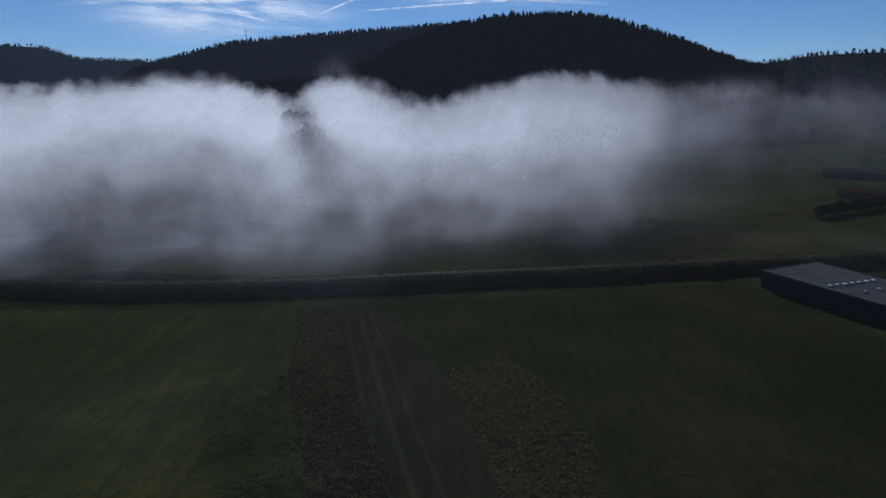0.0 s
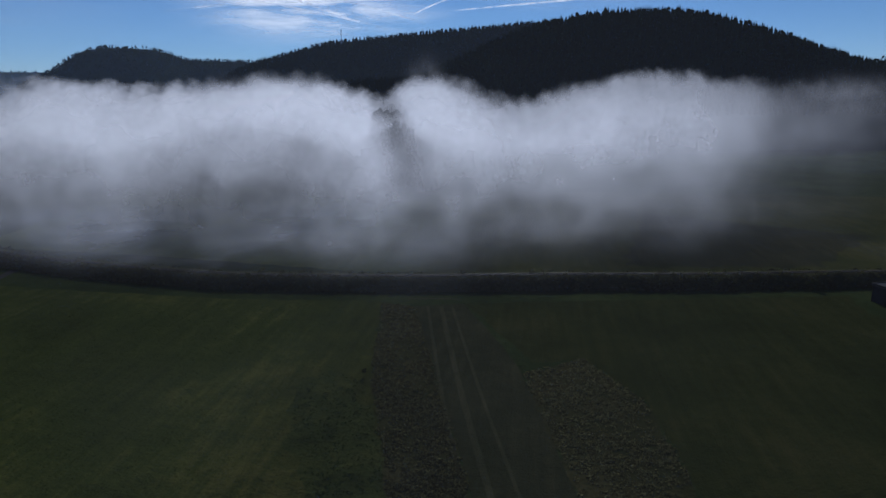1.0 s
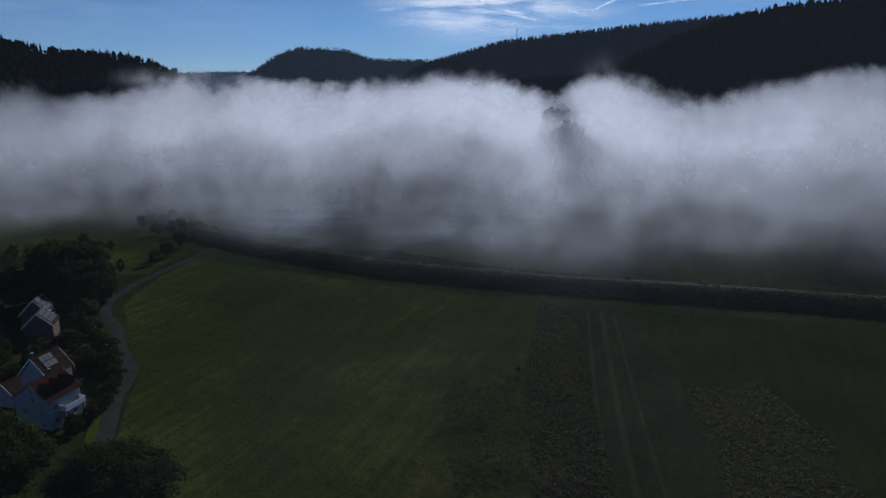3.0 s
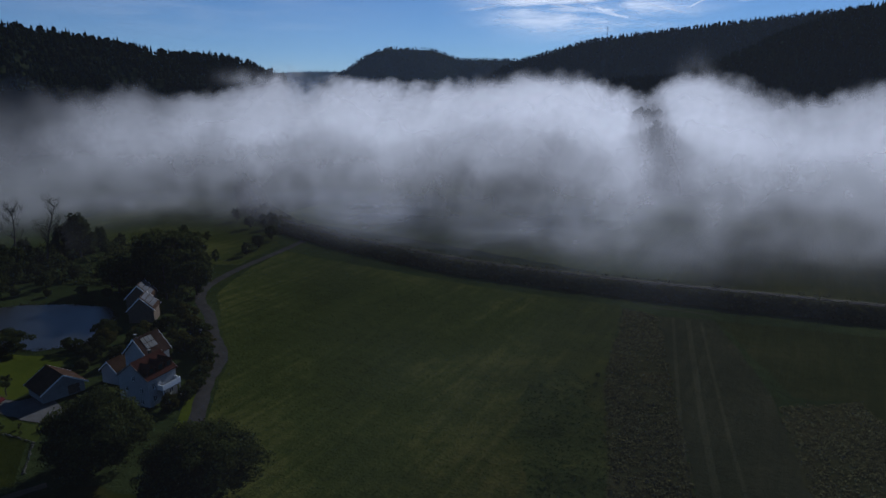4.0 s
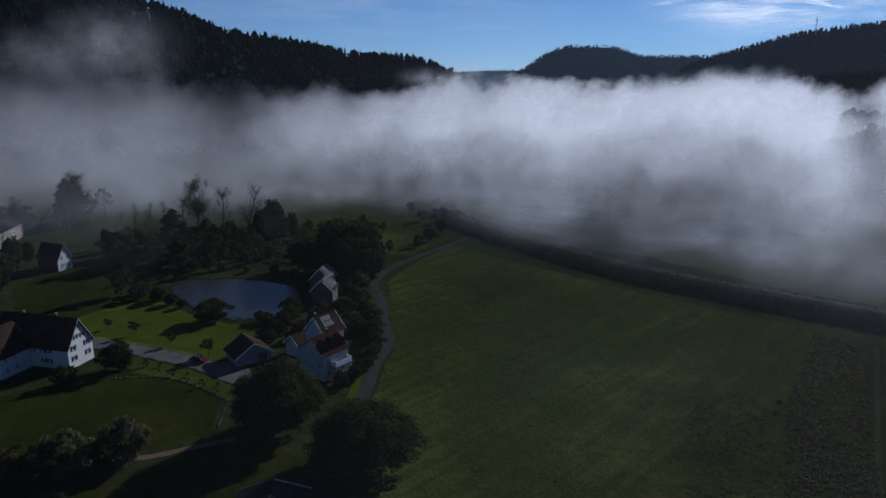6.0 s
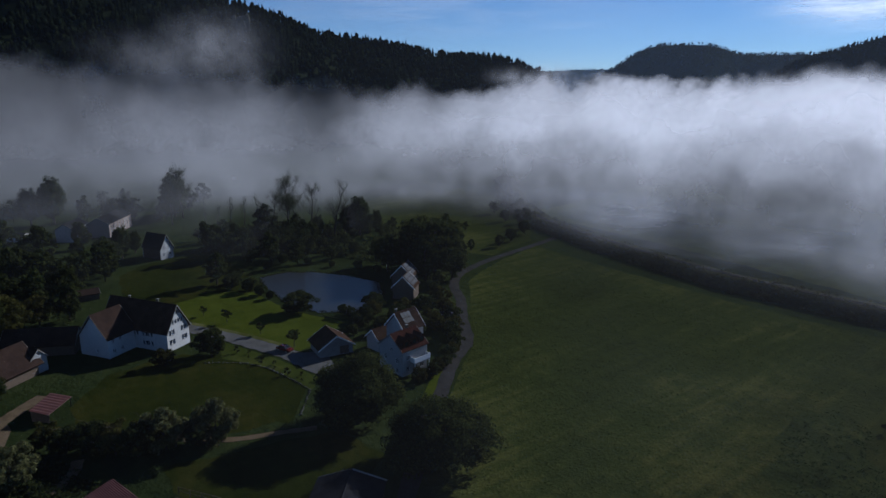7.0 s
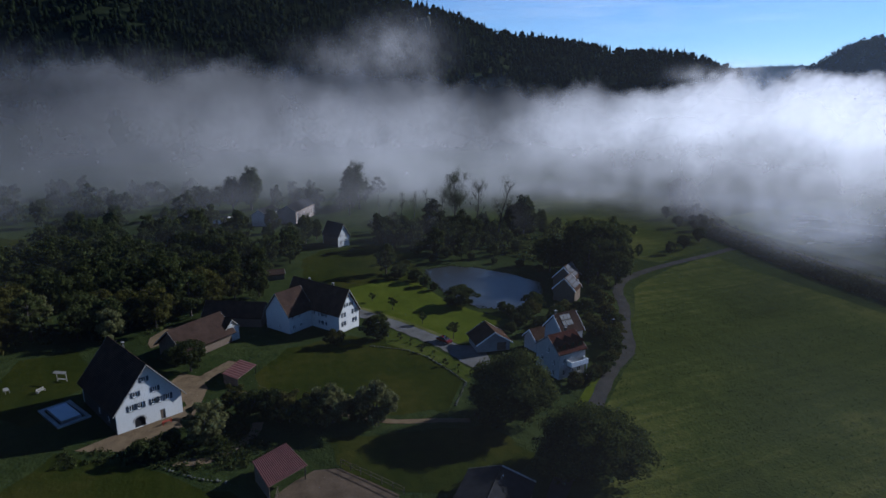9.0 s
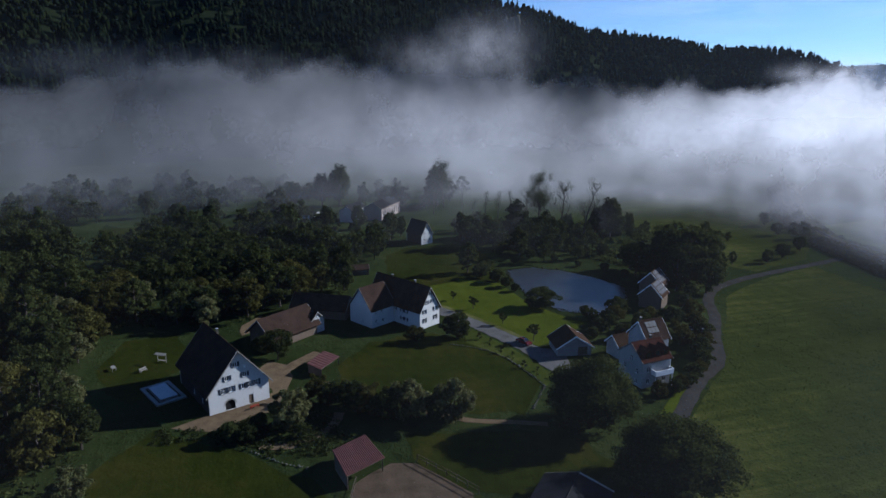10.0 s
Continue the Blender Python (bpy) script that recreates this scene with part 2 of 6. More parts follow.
def wall_panel(outline, holes, thick, place):
    """An upright wall: outline and holes in (s, z), set into space by place(s, z, depth)."""
    loops = [outline] + holes
    flat, edges, rings = [], [], []
    for lp in loops:
        b = len(flat)
        flat += [Vector(p) for p in lp]
        ring = [(b + i, b + (i + 1) % len(lp)) for i in range(len(lp))]
        edges += ring
        rings.append(ring)
    vs, _, fs, *_ = delaunay_2d_cdt(flat, edges, [], 1, 1e-4)
    fs = [f for f in fs if not any(within(sum((vs[i] for i in f), Vector((0, 0))) / len(f), hole) for hole in holes)]
    c = len(vs)
    verts = [place(v.x, v.y, 0.0) for v in vs] + [place(v.x, v.y, thick) for v in vs]
    faces = [list(f) for f in fs] + [[i + c for i in reversed(f)] for f in fs]
    for a, b in itertools.chain(*rings):
        faces.append([a, a + c, b + c, b])
    return verts, faces


def ribbon(points, width, z, crown=0.0):
    """A road-like strip along points, with smooth bends."""
    pts = [Vector(p) for p in points]
    dense = []
    for i in range(len(pts) - 1):
        p0, p1, p2, p3 = pts[max(i - 1, 0)], pts[i], pts[i + 1], pts[min(i + 2, len(pts) - 1)]
        for k in range(8):
            t = k / 8
            dense.append(0.5 * (2 * p1 + (p2 - p0) * t + (2 * p0 - 5 * p1 + 4 * p2 - p3) * t * t + (3 * p1 - p0 - 3 * p2 + p3) * t ** 3))
    dense.append(pts[-1])
    verts, faces = [], []
    for i, p in enumerate(dense):
        d = (dense[min(i + 1, len(dense) - 1)] - dense[max(i - 1, 0)]).normalized()
        n = Vector((-d.y, d.x))
        wob = 1 + 0.08 * math.sin(i * 1.7)
        for s, h in ((-1, 0), (-0.4, crown), (0.4, crown), (1, 0)):
            verts.append((p.x + n.x * s * width / 2 * wob, p.y + n.y * s * width / 2 * wob, z + h))
        if i:
            for k in range(3):
                faces.append([4 * (i - 1) + k, 4 * i + k, 4 * i + k + 1, 4 * (i - 1) + k + 1])
    return verts, faces


def patch(points, z, ragged=0.5, seed=1):
    """A flat field with a slightly uneven edge."""
    rng = random.Random(seed)
    out = []
    n = len(points)
    for i in range(n):
        a, b = Vector(points[i]), Vector(points[(i + 1) % n])
        steps = max(1, int((b - a).length / 4))
        for k in range(steps):
            p = a.lerp(b, k / steps)
            out.append((p.x + rng.uniform(-ragged, ragged), p.y + rng.uniform(-ragged, ragged), z))
    return out, [list(range(len(out)))]


# ---------------------------------------------------------------- ground and fields
def sheet(name, label, category, shape, material, kind="structure"):
    return thing(name, label, category, kind=kind, data=mesh(name, shape[0], shape[1], material))


def rings_ground():
    """One disc of ground out to the horizon, finer near the middle."""
    radii = [0, 30, 60, 90, 120, 150, 180, 220, 260, 300, 350, 420, 520, 700, 1000, 1500, 2200, 3200, 4700]
    n = 96
    verts, faces = [(0, 0, 0)], []
    for r in radii[1:]:
        verts += [(r * math.cos(2 * math.pi * k / n), r * math.sin(2 * math.pi * k / n), 0) for k in range(n)]
    for k in range(n):
        faces.append([0, 1 + k, 1 + (k + 1) % n])
    for i in range(len(radii) - 2):
        a, b = 1 + i * n, 1 + (i + 1) * n
        for k in range(n):
            faces.append([a + k, b + k, b + (k + 1) % n, a + (k + 1) % n])
    return verts, faces


sheet("ground", "dark rough grassland of the valley floor", "ground", rings_ground(), M_GROUND)
MEADOW = [(-96, 76), (-114, 97), (-139, 117), (-158, 133), (-170, 157), (-178, 184), (-150, 182), (-93, 180), (-44, 184),
          (-34, 131), (-20, 87), (-8, 40), (-62, 30), (-74, 62)]
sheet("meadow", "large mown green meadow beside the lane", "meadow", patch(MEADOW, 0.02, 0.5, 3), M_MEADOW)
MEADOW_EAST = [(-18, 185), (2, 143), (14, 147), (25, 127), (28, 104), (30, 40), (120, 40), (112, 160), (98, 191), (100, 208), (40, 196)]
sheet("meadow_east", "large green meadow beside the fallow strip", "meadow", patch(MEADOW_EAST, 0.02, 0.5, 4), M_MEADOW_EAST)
WEED_A = [(-43, 182), (-34, 131), (-20.5, 87), (-8, 40), (0, 40), (-8, 91), (-33, 180)]
sheet("fallow_strip", "brown weedy fallow strip between the meadows", "field", patch(WEED_A, 0.035, 0.7, 5), M_WEEDS)
ROUGH = [(-50, 127), (-44, 133), (-37, 129), (-27, 108), (-20.8, 86), (-9.5, 46), (-17, 44), (-34, 82), (-43, 105)]
M_ROUGH = grassy("rough_meadow_grass", (0.0125, 0.0165, 0.0044), (0.0235, 0.0290, 0.0072), (0.0470, 0.0490, 0.0130), 0.09, 1.1, 0.3, 0.55)
sheet("rough_strip", "darker tussocky strip of unmown grass in the meadow", "meadow", patch(ROUGH, 0.028, 2.2, 23), M_ROUGH)
MOWN = [(-33, 180), (-8, 91), (0, 40), (16, 40), (8, 97), (-1.5, 142), (-18.5, 185)]
sheet("mown_strip", "grey-brown mown strip with wheel tracks", "field", patch(MOWN, 0.03, 0.4, 6), M_MOWN)
M_TRACK = streaked("worn_track", (0.0173, 0.0193, 0.0096), (0.0307, 0.0307, 0.0154), (0.05, 0.048, 0.025), 0.26)
for k, (x0, x1, w) in enumerate(((-29.0, 2.0, 0.8), (-25.0, 6.6, 1.3), (-21.6, 12.0, 0.7))):
    sheet("wheel_track", "faint pale wheel track along the mown strip", "track", ribbon([(x0, 181), (x0 * 0.6 + x1 * 0.4 - 0.6, 125), (x0 * 0.28 + x1 * 0.72, 80), (x1, 42)], w, 0.045, 0.01), M_TRACK)
sheet("field_track", "short pale earth track below the embankment", "track", ribbon([(-36, 187.2), (-28, 188.4), (-20, 188.6)], 1.2, 0.05, 0.02), M_TRACK)
WEED_B = [(-0.1, 137), (14, 147), (24.5, 127), (27.5, 104), (29, 40), (16, 40), (8, 97)]
sheet("fallow_strip_east", "brown weedy fallow strip on the meadow's edge", "field", patch(WEED_B, 0.035, 0.7, 7), M_WEEDS)
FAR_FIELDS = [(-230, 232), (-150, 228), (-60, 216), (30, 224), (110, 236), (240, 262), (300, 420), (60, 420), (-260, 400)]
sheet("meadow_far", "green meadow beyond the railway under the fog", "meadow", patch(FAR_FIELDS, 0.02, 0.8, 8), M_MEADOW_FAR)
STUBBLE = [(36, 236), (104, 242), (150, 300), (62, 345), (50, 300)]
sheet("stubble_field", "dark brown harrowed field beyond the railway", "field", patch(STUBBLE, 0.035, 2.5, 9), M_MOWN)
BACK_MEADOW = [(-186, 190), (-178, 160), (-196, 150), (-236, 150), (-300, 170), (-360, 260), (-260, 260)]
sheet("meadow_back", "pale green meadow behind the pond trees", "meadow", patch(BACK_MEADOW, 0.02, 0.8, 10), M_MEADOW)

# railway bank
BANK = [(330, 270), (230, 248), (150, 231), (104, 224), (60, 216), (3, 208), (-45, 200), (-102, 196), (-160, 204), (-205, 216), (-260, 250), (-330, 310)]


def bank_shape():
    """A long earth bank with uneven slopes."""
    verts, faces = [], []
    pts = [Vector(p) for p in BANK]
    dense = []
    for i in range(len(pts) - 1):
        for k in range(30):
            dense.append(pts[i].lerp(pts[i + 1], k / 30))
    rows = ((-7.6, 0.0), (-6.0, 1.2), (-4.2, 2.5), (-2.4, 3.5), (2.4, 3.5), (5.5, 1.8), (9, 0.0))
    for i, p in enumerate(dense):
        d = (dense[min(i + 1, len(dense) - 1)] - dense[max(i - 1, 0)]).normalized()
        n = Vector((d.y, -d.x))
        for k, (s, h) in enumerate(rows):
            w = 0.5 * noise.noise(Vector((p.x * 0.06, p.y * 0.06, k * 3.0)))
            s2 = -s + (w * 1.5 if k in (1, 2, 5) else 0)
            verts.append((p.x - n.x * s2, p.y - n.y * s2, h + (w * 0.6 if k in (1, 2, 5) else 0) - (0.3 if h == 0 else 0)))
        if i:
            b = 7 * i
            faces += [[b - 7 + k, b + k, b + k + 1, b - 6 + k] for k in range(6)]
    return verts, faces


bank = sheet("railway_bank", "long scrub-covered railway embankment", "embankment", bank_shape(), M_SCRUB)
bank.data.polygons.foreach_set("use_smooth", [True] * len(bank.data.polygons))
sheet("track_bed", "dark ballast track bed on the embankment", "track bed", ribbon(BANK, 2.6, 3.52, 0.10), plain("ballast", (0.009, 0.0088, 0.0085), 0.3, 0.4, 1.0, 0, 0.04, 0.0))
rails = thing("railway_track", "pair of steel rails on the embankment", "railway track")
for off in (-0.75, 0.75):
    pts = [Vector(p) for p in BANK]
    line = []
    for i, p in enumerate(pts):
        d = (pts[min(i + 1, len(pts) - 1)] - pts[max(i - 1, 0)]).normalized()
        line.append((p.x - d.y * off, p.y + d.x * off))
    v, f = ribbon(line, 0.10, 3.80)
    n = len(v)
    part("rail", (v + [(x, y, z - 0.2) for x, y, z in v], f + [[i + n for i in reversed(q)] for q in f]), M_RUST, rails)

# lanes
LANE = [(-60, 36), (-76, 52), (-97, 74), (-109, 87), (-117, 98), (-130, 107), (-143, 117), (-155, 124), (-164, 133), (-170, 146), (-174, 160), (-179, 184), (-184, 205)]
sheet("lane", "narrow grey asphalt lane round the meadow", "lane", ribbon(LANE, 3.1, 0.06, 0.05), M_ASPHALT)
DRIVE = [(-178, 40), (-166, 46.2), (-156, 51), (-146, 55), (-137, 58.4), (-129, 60), (-122.5, 62.5)]
sheet("driveway", "grey driveway past the orchard lawn", "driveway", ribbon(DRIVE, 5.0, 0.05, 0.03), M_DRIVE)
sheet("drive_verge", "dry yellowish grass verge along the driveway", "verge", ribbon([(-175, 44.6), (-164.5, 50.2), (-154.5, 55), (-145.5, 58.6), (-139, 61.2)], 1.5, 0.055, 0.02), M_VERGE)
sheet("drive_strip", "pale grass strip planted with clipped shrubs", "lawn", patch([(-156, 47.2), (-146, 51.2), (-137, 54.6), (-128, 56.8), (-119.6, 58.6), (-116, 54.4), (-124.3, 53.2), (-131.9, 51.6), (-137.7, 48.6), (-143.5, 45)], 0.042, 0.25, 24), M_VERGE_GREEN)

# lawns
LAWN_POND = [(-172, 47), (-158, 52.5), (-146, 57.5), (-137, 61), (-139, 70), (-148, 80), (-158, 75), (-172, 71), (-188, 71), (-196, 60), (-190, 44)]
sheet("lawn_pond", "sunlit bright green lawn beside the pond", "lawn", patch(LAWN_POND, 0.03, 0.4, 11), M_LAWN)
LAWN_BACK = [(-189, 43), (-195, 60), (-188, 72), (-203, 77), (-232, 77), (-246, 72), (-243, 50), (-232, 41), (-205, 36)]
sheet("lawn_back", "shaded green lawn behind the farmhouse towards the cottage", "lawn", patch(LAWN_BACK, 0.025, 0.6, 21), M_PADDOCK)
APRON = [(-137, 58), (-134, 63.5), (-128.5, 65.5), (-121, 63.5), (-120.5, 59.5), (-127, 57.5)]
sheet("garage_apron", "grey paved apron before the garage", "driveway", patch(APRON, 0.06, 0.3, 22), M_DRIVE)
LAWN_MID = [(-152, 38), (-142, 50), (-128, 53), (-119, 55), (-106, 46), (-108, 38), (-114, 24), (-128, 12), (-142, 14), (-150, 22)]
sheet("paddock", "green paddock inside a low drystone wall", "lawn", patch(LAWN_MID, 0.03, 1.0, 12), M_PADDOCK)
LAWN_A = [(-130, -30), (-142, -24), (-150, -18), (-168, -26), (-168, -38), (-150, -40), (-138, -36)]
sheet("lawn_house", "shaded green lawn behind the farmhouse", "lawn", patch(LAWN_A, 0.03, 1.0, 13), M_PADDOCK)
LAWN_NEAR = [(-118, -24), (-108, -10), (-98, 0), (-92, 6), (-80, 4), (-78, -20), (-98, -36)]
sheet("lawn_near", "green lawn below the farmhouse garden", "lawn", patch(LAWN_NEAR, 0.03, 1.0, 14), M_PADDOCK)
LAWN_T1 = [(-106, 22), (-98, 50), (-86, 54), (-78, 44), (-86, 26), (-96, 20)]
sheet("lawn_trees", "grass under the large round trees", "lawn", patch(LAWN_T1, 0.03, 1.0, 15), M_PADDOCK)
YARD = [(-96, 17), (-95, 21), (-84, 28), (-70, 22), (-74, 6), (-92, 10)]
sheet("farmyard", "trodden sandy farmyard with tyre marks", "yard", patch(YARD, 0.045, 0.3, 16), M_SAND)
COURT = [(-116.8, -18), (-115.4, -13), (-118, -6), (-121, -1.2), (-127, 0.6), (-135, 2.6), (-142, 1.0), (-145, -3.0), (-141, -5.0), (-136, -2.6), (-128.5, -2), (-121.6, -14.5), (-118, -21)]
sheet("forecourt", "pale gravel forecourt round the farmhouse", "forecourt", patch(COURT, 0.04, 0.4, 17), M_GRAVEL)

BRAMBLES = [(-133, -58), (-124, -45), (-117, -40), (-108, -42), (-112, -60)]
sheet("bramble_slope", "yellow-green bramble patch in the wood", "thicket", patch(BRAMBLES, 0.05, 0.8, 19), M_BRAMBLE)
LANE_VERGE = [(-92, 66), (-98, 73), (-107.5, 83), (-117, 95.5), (-119, 94.5), (-111.5, 85.5), (-104.5, 77), (-97, 69), (-93.5, 64)]
GARDEN_PATH = [(-118, 22), (-112, 27), (-106.5, 34), (-103.5, 42), (-101, 48)]
sheet("garden_path", "pale trodden path along the paddock hedge", "path", ribbon(GARDEN_PATH, 1.6, 0.06, 0.02), M_GRAVEL)
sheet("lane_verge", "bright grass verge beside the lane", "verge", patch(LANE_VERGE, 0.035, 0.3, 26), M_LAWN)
sheet("farm_track", "pale gravel track between the farmhouse and the barn", "track", ribbon([(-131, -3.6), (-135.5, -1.2), (-140.2, 1.9), (-144.3, 6.0), (-147, 9)], 3.0, 0.062, 0.02), M_GRAVEL)
sheet("yard_patch", "pale gravel patch behind the barn", "yard", patch([(-163, -9.5), (-171, -9.5), (-177, -5), (-174, -2.5), (-166, -5)], 0.05, 0.5, 25), M_GRAVEL)
sheet("gravel_path", "grey gravel path winding through the farmhouse garden", "path", ribbon([(-107.5, -4.5), (-106.2, 0.5), (-108, 5), (-112, 9), (-116, 10.5)], 2.0, 0.06, 0.02), M_GRAVEL)
FAR_LAWN = [(-250, -46), (-278, -40), (-300, -50), (-323, -74), (-296, -74), (-262, -61)]
sheet("lawn_far", "green clearing behind the village wood", "lawn", patch(FAR_LAWN, 0.04, 1.5, 20), M_PADDOCK)

# pond
POND = [(-202, 78), (-203, 88), (-197, 96), (-186, 103), (-174, 107), (-163, 102), (-155, 92), (-153, 85), (-159, 78), (-172, 74), (-190, 75)]
k = Nodes("pond_water")
w = k.noise(k.pos(), 0.8, 3)
k.bump(w, 0.04, 0.1)
M_WATER = k.done((0.02, 0.022, 0.022), 0.32, 0, 0.35)
sheet("pond", "still dark pond reflecting the pale fog", "pond", patch(POND, 0.06, 0.5, 18), M_WATER)


# ---------------------------------------------------------------- trees
def blob(rng, n_lat, n_lon):
    verts, faces = [(0, 0, 1)], []
    for i in range(1, n_lat):
        a = math.pi * i / n_lat
        for j in range(n_lon):
            b = 2 * math.pi * (j + 0.5 * (i % 2)) / n_lon
            s = rng.uniform(0.82, 1.12)
            verts.append((math.sin(a) * math.cos(b) * s, math.sin(a) * math.sin(b) * s, math.cos(a) * s))
    verts.append((0, 0, -1))
    for j in range(n_lon):
        faces.append((0, 1 + j, 1 + (j + 1) % n_lon))
        for i in range(n_lat - 2):
            a, b = 1 + i * n_lon, 1 + (i + 1) * n_lon
            faces += [(a + j, b + j, b + (j + 1) % n_lon), (a + j, b + (j + 1) % n_lon, a + (j + 1) % n_lon)]
        faces.append((len(verts) - 1, len(verts) - 1 - n_lon + (j + 1) % n_lon, len(verts) - 1 - n_lon + j))
    return np.array(verts), np.array(faces)


def crown_mesh(name, height, radius, base, clumps, leaves, leaf, material, seed, squash=1.0):
    """Leaf clumps of folded leaf sprays round an uneven crown."""
    rs = np.random.RandomState(seed)
    mid, half = (height + base) / 2, (height - base) / 2
    centres = []
    while len(centres) < clumps:
        d = rs.normal(size=3)
        d /= np.linalg.norm(d)
        lump = 0.80 + 0.22 * math.sin(3.1 * math.atan2(d[1], d[0]) + seed) * math.cos(2.3 * d[2] + seed)
        r = rs.uniform(0.45, 1.0) ** 0.5 * lump
        wide = radius * (1.0 - 0.25 * max(0, d[2])) * r
        centres.append((d[0] * wide, d[1] * wide, mid + d[2] * half * r * squash, rs.uniform(0.16, 0.30) * radius))
    verts, tris = [], []
    c = np.array(centres)
    pick = np.repeat(np.arange(clumps), leaves)
    n = len(pick)
    d = rs.normal(size=(n, 3))
    d /= np.linalg.norm(d, axis=1)[:, None]
    d[:, 2] = np.abs(d[:, 2]) * 0.9 - 0.25
    p = c[pick, :3] + d * c[pick, 3:4] * rs.uniform(0.55, 1.1, (n, 1))
    u = rs.normal(size=(n, 3))
    u -= d * (u * d).sum(1)[:, None] * 0.85
    u /= np.linalg.norm(u, axis=1)[:, None]
    w = np.cross(d, u) + rs.normal(size=(n, 3)) * 0.25
    s = leaf * rs.uniform(0.6, 1.3, (n, 1))
    v = np.stack([p - u * s, p + u * s, p + w * s * 0.95], 1).reshape(-1, 3)
    return fast_mesh(name, v, np.arange(n * 3).reshape(-1, 3), material)


def trunk_shape(height, girth, limbs, reach, rng, bend=0.25):
    """A tapered trunk with rising limbs."""
    verts, faces = [], []

    def tube(path, radii, sides=6):
        b = len(verts)
        for i, (p, r) in enumerate(zip(path, radii)):
            for j in range(sides):
                a = 2 * math.pi * j / sides
                verts.append((p[0] + math.cos(a) * r, p[1] + math.sin(a) * r, p[2]))
            if i:
                for j in range(sides):
                    faces.append([b + (i - 1) * sides + j, b + (i - 1) * sides + (j + 1) % sides, b + i * sides + (j + 1) % sides, b + i * sides + j])

    path = [(rng.uniform(-bend, bend) * i * 0.3, rng.uniform(-bend, bend) * i * 0.3, height * i / 5 - (0.3 if i == 0 else 0)) for i in range(6)]
    tube(path, [girth * (1.25 - 0.2 * i) for i in range(6)])
    for k in range(limbs):
        q = path[2 + k % 4]
        a = 2 * math.pi * (k / limbs) + rng.uniform(-0.4, 0.4)
        ln = reach * rng.uniform(0.6, 1.0)
        tube([(q[0] + math.cos(a) * ln * t, q[1] + math.sin(a) * ln * t, q[2] + ln * t * rng.uniform(0.5, 0.9)) for t in (0, 0.35, 0.7, 1.0)],
             [girth * 0.45, girth * 0.33, girth * 0.2, girth * 0.07], 5)
    return verts, faces


def tree_kind(name, label, category, height, radius, base, clumps, leaves, leaf, material, seed, limbs=7):
    rng = random.Random(seed)
    root = thing(name, label, category)
    part("trunk", trunk_shape(height * 0.8, max(0.06, height * 0.022), limbs, radius * 0.7, rng), M_BARK, root)
    c = new("crown", crown_mesh("crown", height, radius, base, clumps, leaves, leaf, material, seed))
    c.parent = root
    return root


BIG = tree_kind("round_tree", "large dark round-crowned broadleaf tree beside the lane", "tree", 14.5, 9.2, 0.2, 200, 230, 0.32, M_LEAF, 1)
MIDS = [tree_kind("broadleaf_tree", "dark green broadleaf tree in the village", "tree", 11, 4.8, 0.5, 74, 66, 0.37, M_LEAF, 2),
        tree_kind("broadleaf_tree", "dark green broadleaf tree in the village", "tree", 12.5, 4.4, 0.6, 74, 66, 0.37, M_LEAF, 3),
        tree_kind("broadleaf_tree", "olive-green broadleaf tree in the village wood", "tree", 10, 5.2, 0.4, 74, 66, 0.37, M_LEAF2, 4),
        tree_kind("willow_tree", "grey-green feathery willow in a garden", "tree", 8.5, 4.0, 0.8, 60, 80, 0.32, M_LEAF_PALE, 5),
        tree_kind("garden_thicket", "dense dark garden thicket beside the paddock", "tree", 6.5, 4.2, 0.0, 64, 100, 0.28, M_LEAF, 41),
        tree_kind("garden_thicket", "dense olive garden thicket beside the paddock", "tree", 7.0, 3.8, 0.0, 64, 100, 0.28, M_LEAF2, 42),
        tree_kind("willow_tree", "dense grey-green willow beside the paddock", "tree", 7.8, 3.9, 0.2, 64, 110, 0.27, M_LEAF_PALE, 43)]
SMALL = [tree_kind("bush", "dark rounded garden bush", "bush", 3.4, 2.0, 0.1, 34, 74, 0.19, M_LEAF, 6, 3),
         tree_kind("bush", "olive rounded garden bush", "bush", 3.0, 2.1, 0.1, 34, 74, 0.19, M_LEAF2, 7, 3)]
FRUIT = tree_kind("fruit_tree", "small slender fruit tree on the lawn", "fruit tree", 4.2, 1.6, 1.3, 26, 60, 0.17, M_LEAF, 8, 5)


